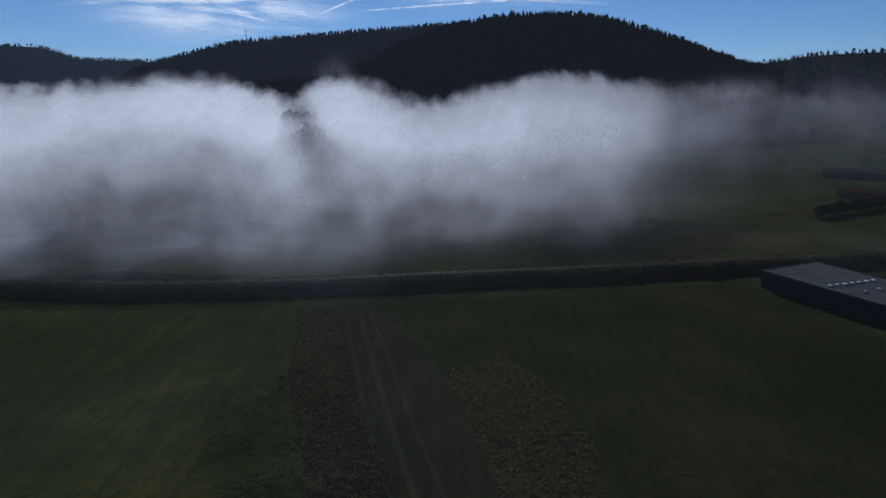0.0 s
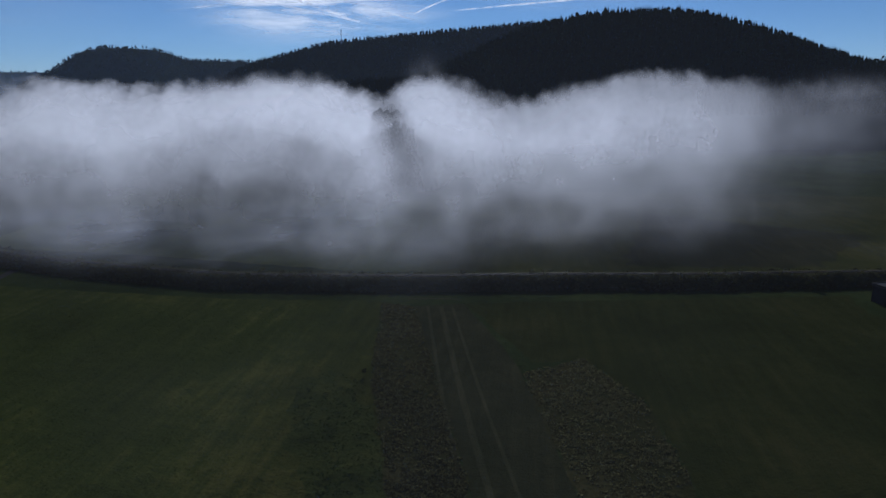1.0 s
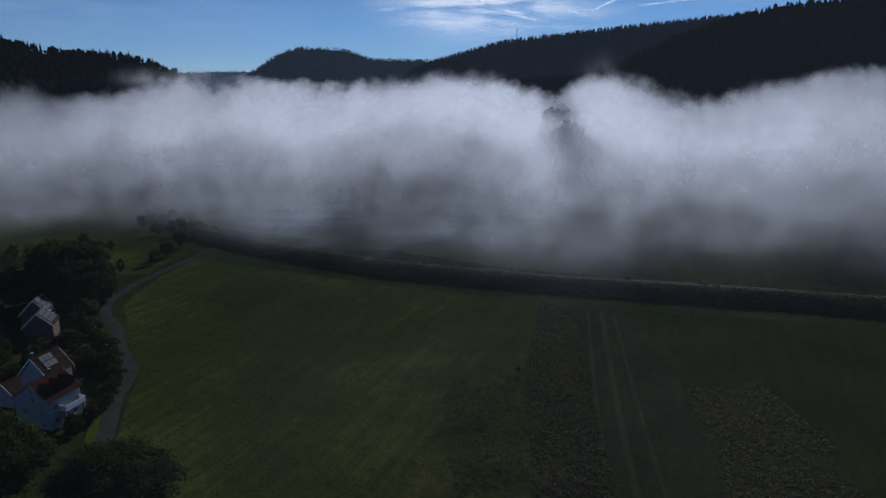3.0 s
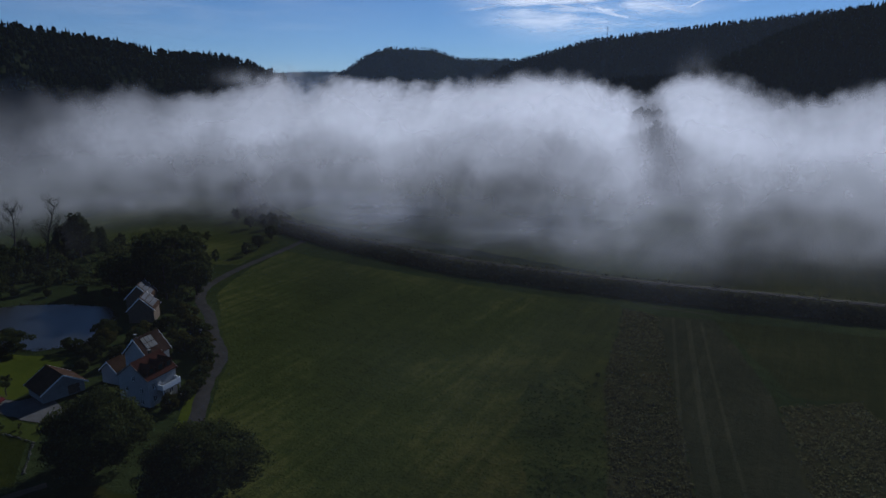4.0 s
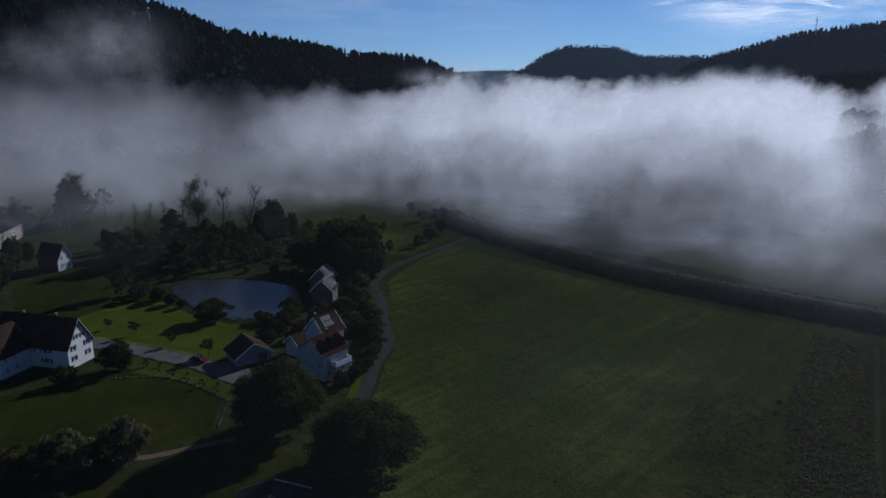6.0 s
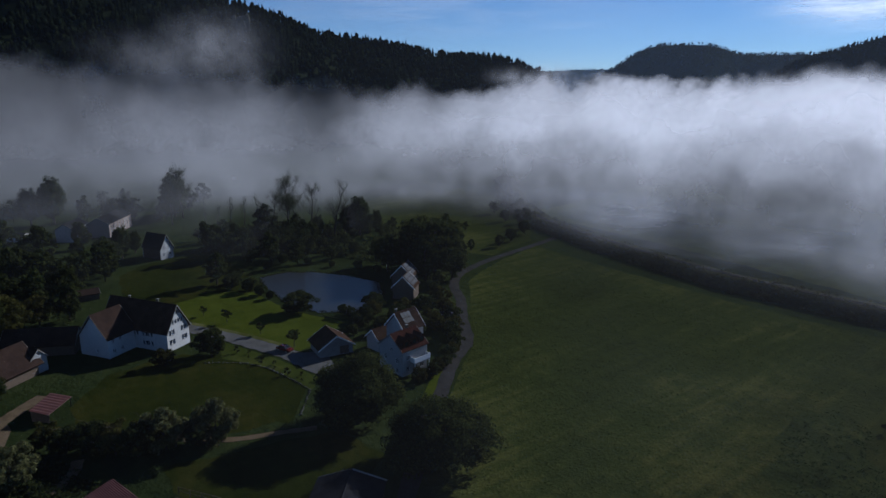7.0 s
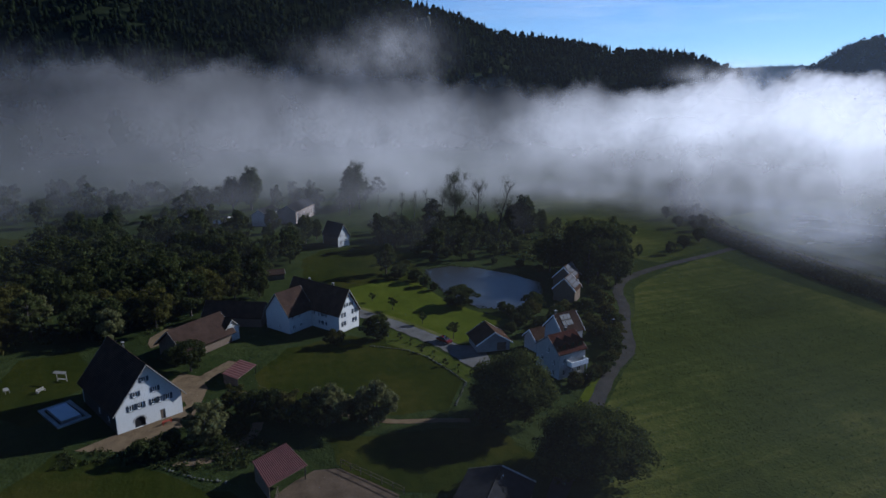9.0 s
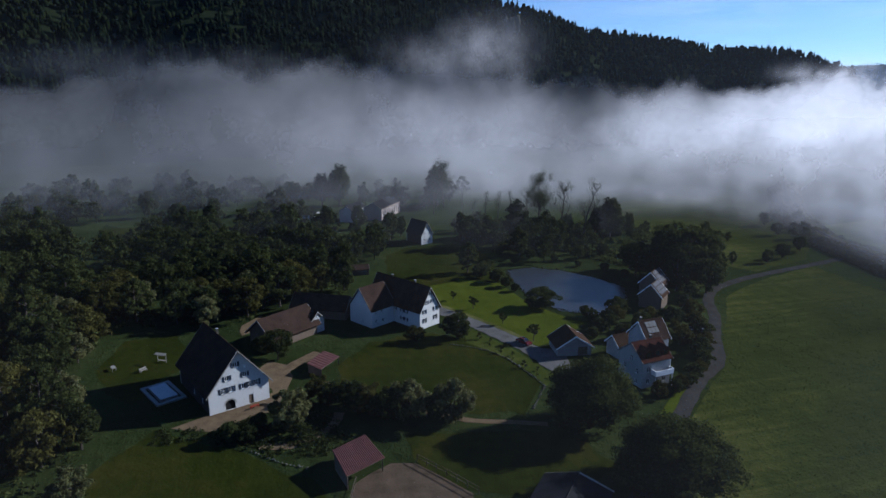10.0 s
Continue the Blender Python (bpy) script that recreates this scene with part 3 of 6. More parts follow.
def bare_tree(name, label, height, spread_out, limbs, leaves, leaf, seed, fork=0.3):
    """A tall open tree: a trunk, rising limbs, branches and twigs, with thin foliage along them."""
    rng, rs = random.Random(seed), np.random.RandomState(seed)
    verts, faces, tips = [], [], []

    def tube(path, radii, sides):
        b = len(verts)
        for i, (p, r) in enumerate(zip(path, radii)):
            verts.extend((p.x + math.cos(2 * math.pi * j / sides) * r, p.y + math.sin(2 * math.pi * j / sides) * r, p.z) for j in range(sides))
            if i:
                faces.extend([b + (i - 1) * sides + j, b + (i - 1) * sides + (j + 1) % sides, b + i * sides + (j + 1) % sides, b + i * sides + j] for j in range(sides))

    def grow(start, way, length, girth, level):
        path, p, d = [start], start.copy(), way.normalized()
        for _ in range(4):
            d = (d + Vector((rng.uniform(-0.16, 0.16), rng.uniform(-0.16, 0.16), 0.10 * level))).normalized()
            p = p + d * length / 4
            path.append(p.copy())
        tube(path, [girth * q for q in (1, 0.8, 0.6, 0.42, 0.2)], 6 if level < 2 else 3)
        if level >= 2:
            tips.extend(path[1:])
        if level < 3:
            for i in range(limbs if level == 0 else 5 if level == 1 else 3):
                t = rng.uniform(fork, 1.0) if level == 0 else rng.uniform(0.25, 1.0)
                q = path[min(3, int(t * 4))].lerp(path[min(4, int(t * 4) + 1)], t * 4 % 1)
                a = 2.4 * i + rng.uniform(-0.5, 0.5)
                out = Vector((math.cos(a), math.sin(a), rng.uniform(0.3, 0.9)))
                reach = (spread_out * (1.25 - 0.6 * t) if level == 0 else length * 0.42) * rng.uniform(0.7, 1.15)
                grow(q, out * 0.9 + d * 0.3, reach, girth * (0.45 if level == 0 else 0.5) * (1.1 - 0.5 * t), level + 1)

    grow(Vector((0, 0, -0.3)), Vector((rng.uniform(-0.05, 0.05), rng.uniform(-0.05, 0.05), 1)), height * 0.86, height * 0.016, 0)
    root = thing(name, label, "tree")
    part("trunk", (verts, faces), M_BARK, root)
    c = np.array([tuple(t) for t in tips])
    p = c[rs.randint(len(c), size=leaves)] + rs.normal(size=(leaves, 3)) * 0.8
    u, w = rs.normal(size=(leaves, 3)), rs.normal(size=(leaves, 3))
    u, w = (q / np.linalg.norm(q, axis=1)[:, None] * leaf * rs.uniform(0.6, 1.3, (leaves, 1)) for q in (u, w))
    crown = new("crown", fast_mesh("crown", np.stack([p - u, p + u, p + w], 1).reshape(-1, 3), np.arange(leaves * 3).reshape(-1, 3), M_LEAF))
    crown.parent = root
    return root


BARES = [bare_tree("open_tree", "tall open-crowned tree with thin foliage in mist", 27, 7.5, 18, 8000, 0.23, 81),
         bare_tree("open_tree", "tall half-bare tree with forked limbs in mist", 27, 6.5, 16, 1500, 0.2, 82),
         bare_tree("open_tree", "tall half-bare vase-shaped tree in mist", 27, 7.0, 17, 2200, 0.2, 83, 0.2),
         tree_kind("tall_tree", "tall dark full-crowned tree in mist", "tree", 23, 7.2, 1.0, 260, 85, 0.34, M_LEAF, 10, 12),
         bare_tree("slender_tree", "thin bare-stemmed young tree in mist", 16, 2.2, 9, 320, 0.24, 84)]
USED = set()


def plant(kind, x, y, size=1.0, turn=None, label="", group=""):
    """Sets one copy of a tree; the first one is the original itself."""
    rng = random.Random(int(x * 31 + y * 17))
    m = pose(x, y, 0, 0, 0, turn if turn is not None else rng.uniform(0, 360))
    if kind not in USED:
        USED.add(kind)
        ob = kind
        ob.matrix_basis = m
    else:
        ob = copy_thing(kind, m)
    ob.scale = (size * rng.uniform(0.92, 1.08), size * rng.uniform(0.92, 1.08), size)
    return tagged(ob, label, group=group)


plant(BIG, -97.8, 55.2, 1.0, 20).scale = (1.0, 1.0, 0.9)
plant(BIG, -77.5, 59.2, 0.86, 140).scale = (1.12, 1.12, 0.77)
for kind, x, y, size in ((4, -117, 13, 1.0), (5, -114, 16, 0.95), (4, -111, 19, 1.0), (6, -110.5, 23.5, 1.05), (5, -113, 21, 0.9), (6, -107.5, 31.5, 1.12), (4, -109, 28.5, 0.75),
                         (6, -113, 1.0, 1.0), (4, -120, 9.5, 0.8), (5, -123, 7.0, 0.8)):
    plant(MIDS[kind], x, y, size)
plant(MIDS[4], -110, -6.5, 0.55)
plant(SMALL[0], -108.5, 2.6, 0.9)
plant(MIDS[0], -145.5, -0.5, 0.75)
plant(SMALL[1], -148, 33, 1.4)
plant(MIDS[4], -147, 43.6, 1.15)
plant(MIDS[4], -110.6, -9.6, 0.62)
plant(MIDS[4], -114.2, -4.6, 0.5)
plant(MIDS[4], -163, 73.4, 1.1).scale = (1.4, 1.4, 1.0)
for x, y, s in ((-196, 66, 0.8), (-190, 70, 0.75), (-184, 71, 0.6), (-179, 72, 0.45), (-201, 69, 0.7), (-207, 73, 0.5), (-146, 86, 0.7), (-142, 81, 0.6), (-138, 77, 0.5), (-150, 91, 0.75), (-135, 84, 0.7), (-140, 92, 0.8),
                (-150, -3.5, 0.8), (-176, 40, 0.6), (-181, 33, 0.8), (-122, 78, 0.6), (-127, 88, 0.8), (-131, 93, 0.7), (-210, 84, 0.5), (-215, 92, 0.6), (-209, 99, 0.45), (-200, 104, 0.4), (-192, 110, 0.5), (-184, 113, 0.45), (-176, 115, 0.5), (-168, 114, 0.6)):
    plant(MIDS[4], x, y, s)
plant(MIDS[1], -203, 64, 0.9)
for x, y, s in ((-166.6, 54.3, 0.95), (-153, 58.2, 0.8), (-139.9, 61.6, 1.15), (-176, 51, 0.7)):
    plant(FRUIT, x, y, s)
for x, y, s in ((-152.8, 82.5, 1.0), (-150, 83, 1.0), (-147, 88, 1.6), (-152, 92, 1.6), (-142, 84, 1.3),
                (-125, 100, 1.3), (-120, 95, 1.2), (-130, 103, 1.5), (-113, 90, 1.0), (-108, 84, 0.9), (-106, 79, 1.0), (-105.5, 75, 1.1), (-107.5, 81.5, 1.0), (-110.5, 87, 1.1), (-116, 93, 1.2), (-122, 97.5, 1.3), (-127.5, 96, 1.5), (-133, 98, 1.4),
                (-137, 106, 1.5), (-140, 101, 1.7), (-145, 111, 1.6), (-150, 113, 1.5), (-143, 96, 1.6), (-136, 90, 1.5), (-131, 85, 1.3)):
    plant(SMALL[int(x) % 2], x, y, s)
rng = random.Random(4)
for x, y, z in ((-186, 172, 0.7), (-190, 182, 0.8), (-196, 196, 0.9), (-205, 206, 0.9), (-214, 214, 1.0), (-226, 226, 0.9), (-236, 232, 1.0), (-250, 240, 0.9), (-187, 158, 0.6), (-222, 208, 0.8), (-240, 218, 0.9)):
    plant(MIDS[int(-x) % 2], x, y, z * 0.7)
far_spots = []
for i in range(70):                                        # trees behind the pond
    a, r = radians(rng.uniform(50, 74)), rng.uniform(234, 290)
    if math.degrees(a) > 71.5:
        r = rng.uniform(275, 300)
    far_spots.append((-math.sin(a) * r, math.cos(a) * r, rng.uniform(0.32, 0.62)))
for a, r, s in ((53.2, 214, 1.9), (52.2, 224, 1.7), (54.5, 224, 1.8), (56, 212, 1.2), (51.6, 206, 1.1), (57.5, 218, 1.2), (58, 226, 1.0), (54.0, 205, 1.2)):
    a = radians(a)
    plant(MIDS[int(r) % 2], -math.sin(a) * r, math.cos(a) * r, s)
for kind, a, r, s in ((0, 66.2, 276, 1.0), (1, 64.4, 274, 0.97), (2, 62.2, 272, 1.0), (0, 74.7, 335, 0.95), (4, 73.0, 310, 0.8), (4, 70.9, 303, 1.0), (4, 69.9, 303, 0.95), (4, 68.4, 300, 1.05), (4, 72.1, 306, 0.7),
                      (1, 67.2, 284, 0.75), (4, 65.3, 280, 0.8), (4, 61.2, 280, 0.8), (2, 75.6, 318, 0.75), (4, 80.4, 330, 0.9), (4, 81.8, 326, 0.8)):
    a = radians(a)
    plant(BARES[kind], -math.sin(a) * r, math.cos(a) * r, s)
for a, r, s in ((59.9, 274, 0.78), (61.0, 276, 0.6), (84.0, 345, 1.0), (75.3, 340, 1.0), (85.5, 348, 0.78), (58.4, 284, 0.42), (63.6, 272, 0.45), (79.6, 262, 0.55), (78.6, 268, 0.4), (82.4, 285, 0.5)):
    a = radians(a)
    plant(BARES[3], -math.sin(a) * r, math.cos(a) * r, s)
WOODS = (([(-134, -40), (-112, -34), (-98, -31), (-84, -33), (-78, -66), (-120, -90), (-190, -100), (-200, -52), (-170, -44), (-148, -46)], 125),
         ([(-172, -8), (-186, 4), (-190, 22), (-236, 30), (-300, 18), (-300, -50), (-240, -60), (-205, -50), (-176, -44), (-172, -28)], 150),
         ([(-212, 38), (-240, 44), (-290, 40), (-292, 26), (-236, 32)], 16), ([(-258, 72), (-236, 72), (-214, 84), (-205, 100), (-236, 118), (-262, 100)], 26),
         ([(-300, 70), (-360, 120), (-380, 60), (-330, 40)], 16),
         ([(-325, -10), (-335, 30), (-400, 50), (-430, -60), (-410, -130), (-330, -120), (-326, -78)], 70),
         ([(-205, -56), (-250, -68), (-292, -82), (-330, -122), (-300, -140), (-230, -110), (-195, -95)], 80))


def inside(x, y, poly):
    hit = False
    for (ax, ay), (bx, by) in zip(poly, poly[1:] + poly[:1]):
        if (ay > y) != (by > y) and x < (bx - ax) * (y - ay) / (by - ay) + ax:
            hit = not hit
    return hit


for poly, count in WOODS:                                  # village woods
    xs, ys = [p[0] for p in poly], [p[1] for p in poly]
    placed = []
    for _ in range(count * 30):
        x, y = rng.uniform(min(xs), max(xs)), rng.uniform(min(ys), max(ys))
        if len(placed) < count and inside(x, y, poly) and all((x - q) ** 2 + (y - w) ** 2 > 16 for q, w in placed):
            placed.append((x, y))
            size = rng.uniform(0.85, 1.35) * (0.72 if x < -195 else 1.0) * (0.9 if y > -46 and x > -150 else 1.0)
            az = math.degrees(math.atan2(-x, y))
            if (111 < az < 117 and -124 < x) or (74.5 < az < 80 and x > -300) or (81 < az < 84.2 and -300 < x < -262):
                continue
            if x < -205 or math.hypot(x, y) > 205:
                far_spots.append((x, y, size * 1.2))
            else:
                plant(MIDS[rng.choice((0, 0, 1, 1, 2, 2, 3))], x, y, size)


def far_wood(name, label, spots, seed):
    """Distant crowns, trunks and all, as one wood."""
    rs = np.random.RandomState(seed)
    kinds = []
    for q in range(5):
        me = crown_mesh("crown", 11.5, 4.7, 0.3, 46, 30, 0.52, M_LEAF, seed + q)
        v, t = np.empty(len(me.vertices) * 3), np.empty(len(me.loops), np.int32)
        me.vertices.foreach_get("co", v)
        me.loops.foreach_get("vertex_index", t)
        bpy.data.meshes.remove(me)
        tv, tf = trunk_shape(8.5, 0.24, 6, 3.2, random.Random(seed + q))
        tt = [(f[0], f[i], f[i + 1]) for f in tf for i in range(1, len(f) - 1)]
        n = len(v) // 3
        kinds.append((np.concatenate([v.reshape(-1, 3), np.array(tv)]), np.concatenate([t.reshape(-1, 3), np.array(tt) + n])))
    vs, ts, tot = [], [], 0
    for x, y, s in spots:
        v, t = kinds[rs.randint(5)]
        a = rs.uniform(0, 6.28)
        c, d = math.cos(a), math.sin(a)
        vs.append((v * s) @ np.array([[c, d, 0], [-d, c, 0], [0, 0, rs.uniform(0.85, 1.2)]]) + np.array([x, y, 0]))
        ts.append(t + tot)
        tot += len(v)
    thing(name, label, "wood", kind="stuff", data=fast_mesh(name, np.concatenate(vs), np.concatenate(ts), M_LEAF))


far_wood("village_wood", "dense dark broadleaf wood in the mist behind the village", far_spots, 71)

# ---------------------------------------------------------------- hills and their woods
def ridge_line(points):
    """Smooth (x, y, z) along azimuth, rise and distance from the meadow."""
    az, el, r = (np.array(c, float) for c in zip(*points))
    a = np.linspace(az[0], az[-1], 90)
    e, d = np.interp(a, az, el), np.interp(a, az, r)
    ker = np.array([1, 2, 3, 2, 1]) / 9
    e = np.convolve(np.pad(e, 2, "edge"), ker, "valid")
    z = 62 + d * np.tan(np.radians(e))
    return np.stack([-np.sin(np.radians(a)) * d, np.cos(np.radians(a)) * d, z], 1)


def hill(name, label, points, run, woods, tree_h, conifers, seed, step=8.0):
    rs = np.random.RandomState(seed)
    line = ridge_line(points)
    n, rows = len(line), 28
    line[:, 2] -= tree_h * 0.62
    verts, faces = [], []

    def at(i, v):
        """A point of the slope: i along the ridge, v from -1 (behind) over 0 (ridge) to 1 (foot)."""
        p = line[i]
        d = p[:2] / np.linalg.norm(p[:2])
        w = abs(v)
        x, y = p[:2] - d * v * run
        fall = 0.5 + 0.5 * math.cos(math.pi * min(1, w))
        fall = 0.55 * fall + 0.45 * (1 - w)
        z = p[2] * fall + noise.noise(Vector((x / 120, y / 120, seed))) * 14 * math.sin(math.pi * w)
        return x, y, z - 2 * w

    for i in range(n):
        for j in range(rows):
            verts.append(at(i, -0.5 + 1.5 * j / (rows - 1)))
    for i in range(n - 1):
        for j in range(rows - 1):
            a = i * rows + j
            faces.append([a, a + 1, a + rows + 1, a + rows])
    thing(name, label, "hill", kind="structure", data=mesh(name, verts, faces, M_FOREST, True))
    length = np.linalg.norm(np.diff(line[:, :2], axis=0), axis=1).sum()
    count = int(length * run * 1.1 / (step * step))
    cone_v, cone_f = [], []
    for lo, hi, w in ((0.0, 0.55, 0.20), (0.28, 0.8, 0.15), (0.55, 1.0, 0.10)):
        b = len(cone_v)
        cone_v += [(math.cos(2 * math.pi * k / 6) * w, math.sin(2 * math.pi * k / 6) * w, lo) for k in range(6)] + [(0, 0, hi)]
        cone_f += [(b + k, b + (k + 1) % 6, b + 6) for k in range(6)]
    cone_v, cone_f = np.array(cone_v), np.array(cone_f)
    blobs = []
    for q in range(6):
        rq = random.Random(seed * 10 + q)
        bv, bf, base = [], [], 0
        for _ in range(3):
            v1, f1 = blob(rq, 3, 5)
            v1 = v1 * np.array([0.17, 0.17, 0.2]) * rq.uniform(0.7, 1.2) + np.array([rq.uniform(-0.16, 0.16), rq.uniform(-0.16, 0.16), rq.uniform(0.22, 0.72)])
            bv.append(v1)
            bf.append(f1 + base)
            base += len(v1)
        blobs.append((np.concatenate(bv), np.concatenate(bf)))
    vs, fs, tot = [], [], 0
    for _ in range(count):
        i = rs.uniform(0, n - 1.001)
        v = rs.uniform(-0.08, 0.95)
        a, b = at(int(i), v), at(int(i) + 1, v)
        t = i - int(i)
        p = [a[q] * (1 - t) + b[q] * t for q in range(3)]
        if p[2] < 34 and seed not in (17,):
            continue
        h = tree_h * rs.uniform(0.65, 1.15)
        patchy = noise.noise(Vector((p[0] / 90, p[1] / 90, seed + 5.0))) * 0.5 + 0.5
        if rs.uniform() < conifers + (patchy - 0.5) * 0.9:
            v3, f3 = cone_v * np.array([h, h, h]), cone_f
        else:
            bv, f3 = blobs[rs.randint(6)]
            v3 = bv * h
        c, s = math.cos(i * 7), math.sin(i * 7)
        v3 = v3 @ np.array([[c, s, 0], [-s, c, 0], [0, 0, 1]]) + np.array(p)
        vs.append(v3)
        fs.append(f3 + tot)
        tot += len(v3)
    thing(woods, "dense dark mixed forest covering the hillside", "forest", kind="stuff",
          data=fast_mesh(woods, np.concatenate(vs), np.concatenate(fs), M_CONIFER if conifers > 0.6 else M_FOREST_LEAF))


hill("hill_north", "broad steep forested hill across the valley", [(-27, 1.6, 1250), (-24, 2.5, 1240), (-21, 3.6, 1220), (-17, 5.1, 1180), (-12, 6.4, 1150), (-5.5, 6.5, 1120),
     (-0.8, 5.7, 1080), (3, 4.4, 1040), (7, 2.6, 1000), (11, 0.8, 960), (14, -1.5, 930)], 420, "forest_north", 14, 0.75, 11, 6.5)
hill("hill_middle", "long forested ridge behind the first hill", [(-8, 5.2, 1700), (-0.8, 5.9, 1700), (8.7, 5.1, 1700), (13, 4.7, 1720), (18.2, 4.05, 1750), (21, 3.2, 1800), (23.8, 2.5, 1850), (27, 0.8, 1900)],
     520, "forest_middle", 12, 0.5, 12, 10)
hill("hill_knob", "flat-topped forested hill closing the valley", [(19, 1.6, 2350), (23.8, 2.65, 2350), (28.5, 2.7, 2350), (29.8, 3.2, 2330), (31, 3.5, 2300), (34.5, 3.55, 2300), (36, 3.2, 2280), (38, 1.8, 2250), (40.5, 0.5, 2230)],
     520, "forest_knob", 12, 0.3, 13, 13.5)
hill("hill_south", "steep dark forested slope behind the village", [(43, 0.9, 1500), (45, 2.0, 1450), (47.5, 2.75, 1400), (52.8, 2.95, 1320), (55.7, 3.75, 1270), (59.6, 4.15, 1200), (63.3, 4.7, 1130),
     (66.4, 6.05, 1090), (70.2, 6.9, 1070), (76, 8.6, 1060), (85, 10, 1050), (97, 10.6, 1050), (112, 11, 1050), (128, 11, 1050)], 460, "forest_south", 18, 0.4, 14, 9.4)
hill("hill_east", "forested hill beyond the side valley", [(-55, 3.8, 1700), (-42, 3.4, 1750), (-33.3, 3.05, 1800), (-30.3, 3.0, 1830), (-28.9, 2.9, 1850), (-27.4, 2.7, 1870), (-25.9, 2.45, 1880), (-24.3, 2.2, 1900), (-20, 1.0, 1900)], 500, "forest_east", 13, 0.5, 15, 15)
hill("hill_far", "faint distant forested plateau at the valley's end", [(30, 1.4, 4200), (38, 1.62, 4200), (41, 1.6, 4200), (44, 1.45, 4200), (52, 1.5, 4200)], 600, "forest_far", 13, 0.3, 16, 26)
hill("knoll", "small wooded knoll standing in the fog", [(8.6, -5.0, 470), (10.2, -2.8, 470), (10.9, -1.9, 470), (11.6, -1.4, 470), (12.4, -2.2, 474), (13.1, -1.1, 478), (14.8, -5.0, 478)], 60, "knoll_wood", 13, 0.05, 17, 4.5)


# ---------------------------------------------------------------- fog
def fog_material(seed, dens, soft, low, lift, foot, holes, swell=1.0, tint=(0.83, 0.86, 1.0)):
    """Lit droplets: how much of the sheet they fill is drawn by drifting noise and height."""
    k = Nodes("fog")
    p = k.pos()
    off = k.add("VectorMath", i0=p, i1=(seed * 37.0, seed * 11.0, seed * 5.0)).outputs[0]
    z = k.add("SeparateXYZ", i0=p).outputs[2]
    n1 = k.noise(off, 1 / 130, 3, 0.5)
    n2 = k.noise(off, 1 / 46, 4, 0.5)
    top = k.add("Attribute")
    top.attribute_name = "crest"
    fill = k.add("Attribute")
    fill.attribute_name = "fill"
    ridge = k.math("ADD", k.math("MULTIPLY_ADD", n1, 40.0 * swell, -20.0 * swell), k.math("MULTIPLY_ADD", n2, 44.0 * swell, -22.0 * swell))
    n3 = k.noise(off, 1 / 15, 4, 0.55)
    ridge = k.math("ADD", k.math("ADD", ridge, k.math("MULTIPLY_ADD", n3, 16.0, -8.0)), top.outputs["Fac"])
    up = k.step(k.math("SUBTRACT", ridge, z), 0.0, soft)
    wave = k.math("MULTIPLY_ADD", n2, -lift, lift * 0.5)
    wave = k.math("ADD", wave, k.math("MULTIPLY_ADD", n1, -lift, lift * 0.5))
    down = k.step(k.math("ADD", z, wave), low - 14, low + 20)
    down = k.math("MULTIPLY", down, k.step(z, 0.0, foot))
    body = k.step(k.math("ADD", k.math("MULTIPLY", n1, 0.55), k.math("MULTIPLY", n2, 0.45)), 0.30 + 0.12 * holes, 0.62)
    if holes == 1.0:                                   # torn shreds
        body = k.step(k.math("ADD", k.math("MULTIPLY", n2, 0.6), k.math("MULTIPLY", n3, 0.4)), 0.36, 0.60)
    a = k.math("MULTIPLY", k.math("MULTIPLY", up, down), k.math("MULTIPLY", k.math("MULTIPLY_ADD", body, 0.62 + 0.38 * holes, 0.38 - 0.38 * holes), dens))
    fray = k.math("MULTIPLY_ADD", k.math("ADD", k.math("MULTIPLY", n2, 0.45), k.math("MULTIPLY", n3, 0.55)), 3.6, -0.8, clamp=False)
    fray = k.math("MAXIMUM", fray, 0.0)                # the underside is torn, the body is not
    under = k.math("MULTIPLY_ADD", k.step(z, 58.0, 22.0), 0.75, 0.1)
    a = k.math("MULTIPLY", a, k.math("MULTIPLY_ADD", k.math("SUBTRACT", fray, 1.0), under, 1.0))
    a = k.math("MULTIPLY", a, fill.outputs["Fac"], clamp=True)
    col = (*tint, 1)
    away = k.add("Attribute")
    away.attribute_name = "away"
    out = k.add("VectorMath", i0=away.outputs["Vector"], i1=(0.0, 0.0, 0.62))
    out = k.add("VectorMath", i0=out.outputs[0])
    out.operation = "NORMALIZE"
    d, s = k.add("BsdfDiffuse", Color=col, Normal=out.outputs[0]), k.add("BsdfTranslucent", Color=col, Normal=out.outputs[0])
    lit = k.add("MixShader", i0=0.36, i1=d.outputs[0], i2=s.outputs[0])
    mix = k.add("MixShader", i0=a, i1=k.add("BsdfTransparent").outputs[0], i2=lit.outputs[0])
    k.t.links.new(mix.outputs[0], k.out.inputs[0])
    return k.m


EDGE_AZ = np.linspace(-80, 170, 251)
EDGE_R = np.interp(EDGE_AZ, (-70, -45, -25, -8, 6, 30, 36, 42, 50, 60, 74, 86.7, 97, 105, 111, 125, 150), (560, 520, 420, 300, 278, 290, 318, 368, 398, 398, 403, 432, 441, 460, 483, 560, 700))
EDGE_R = np.convolve(np.pad(EDGE_R, 15, "edge"), np.hanning(33)[1:-1] / np.hanning(33).sum(), "valid")


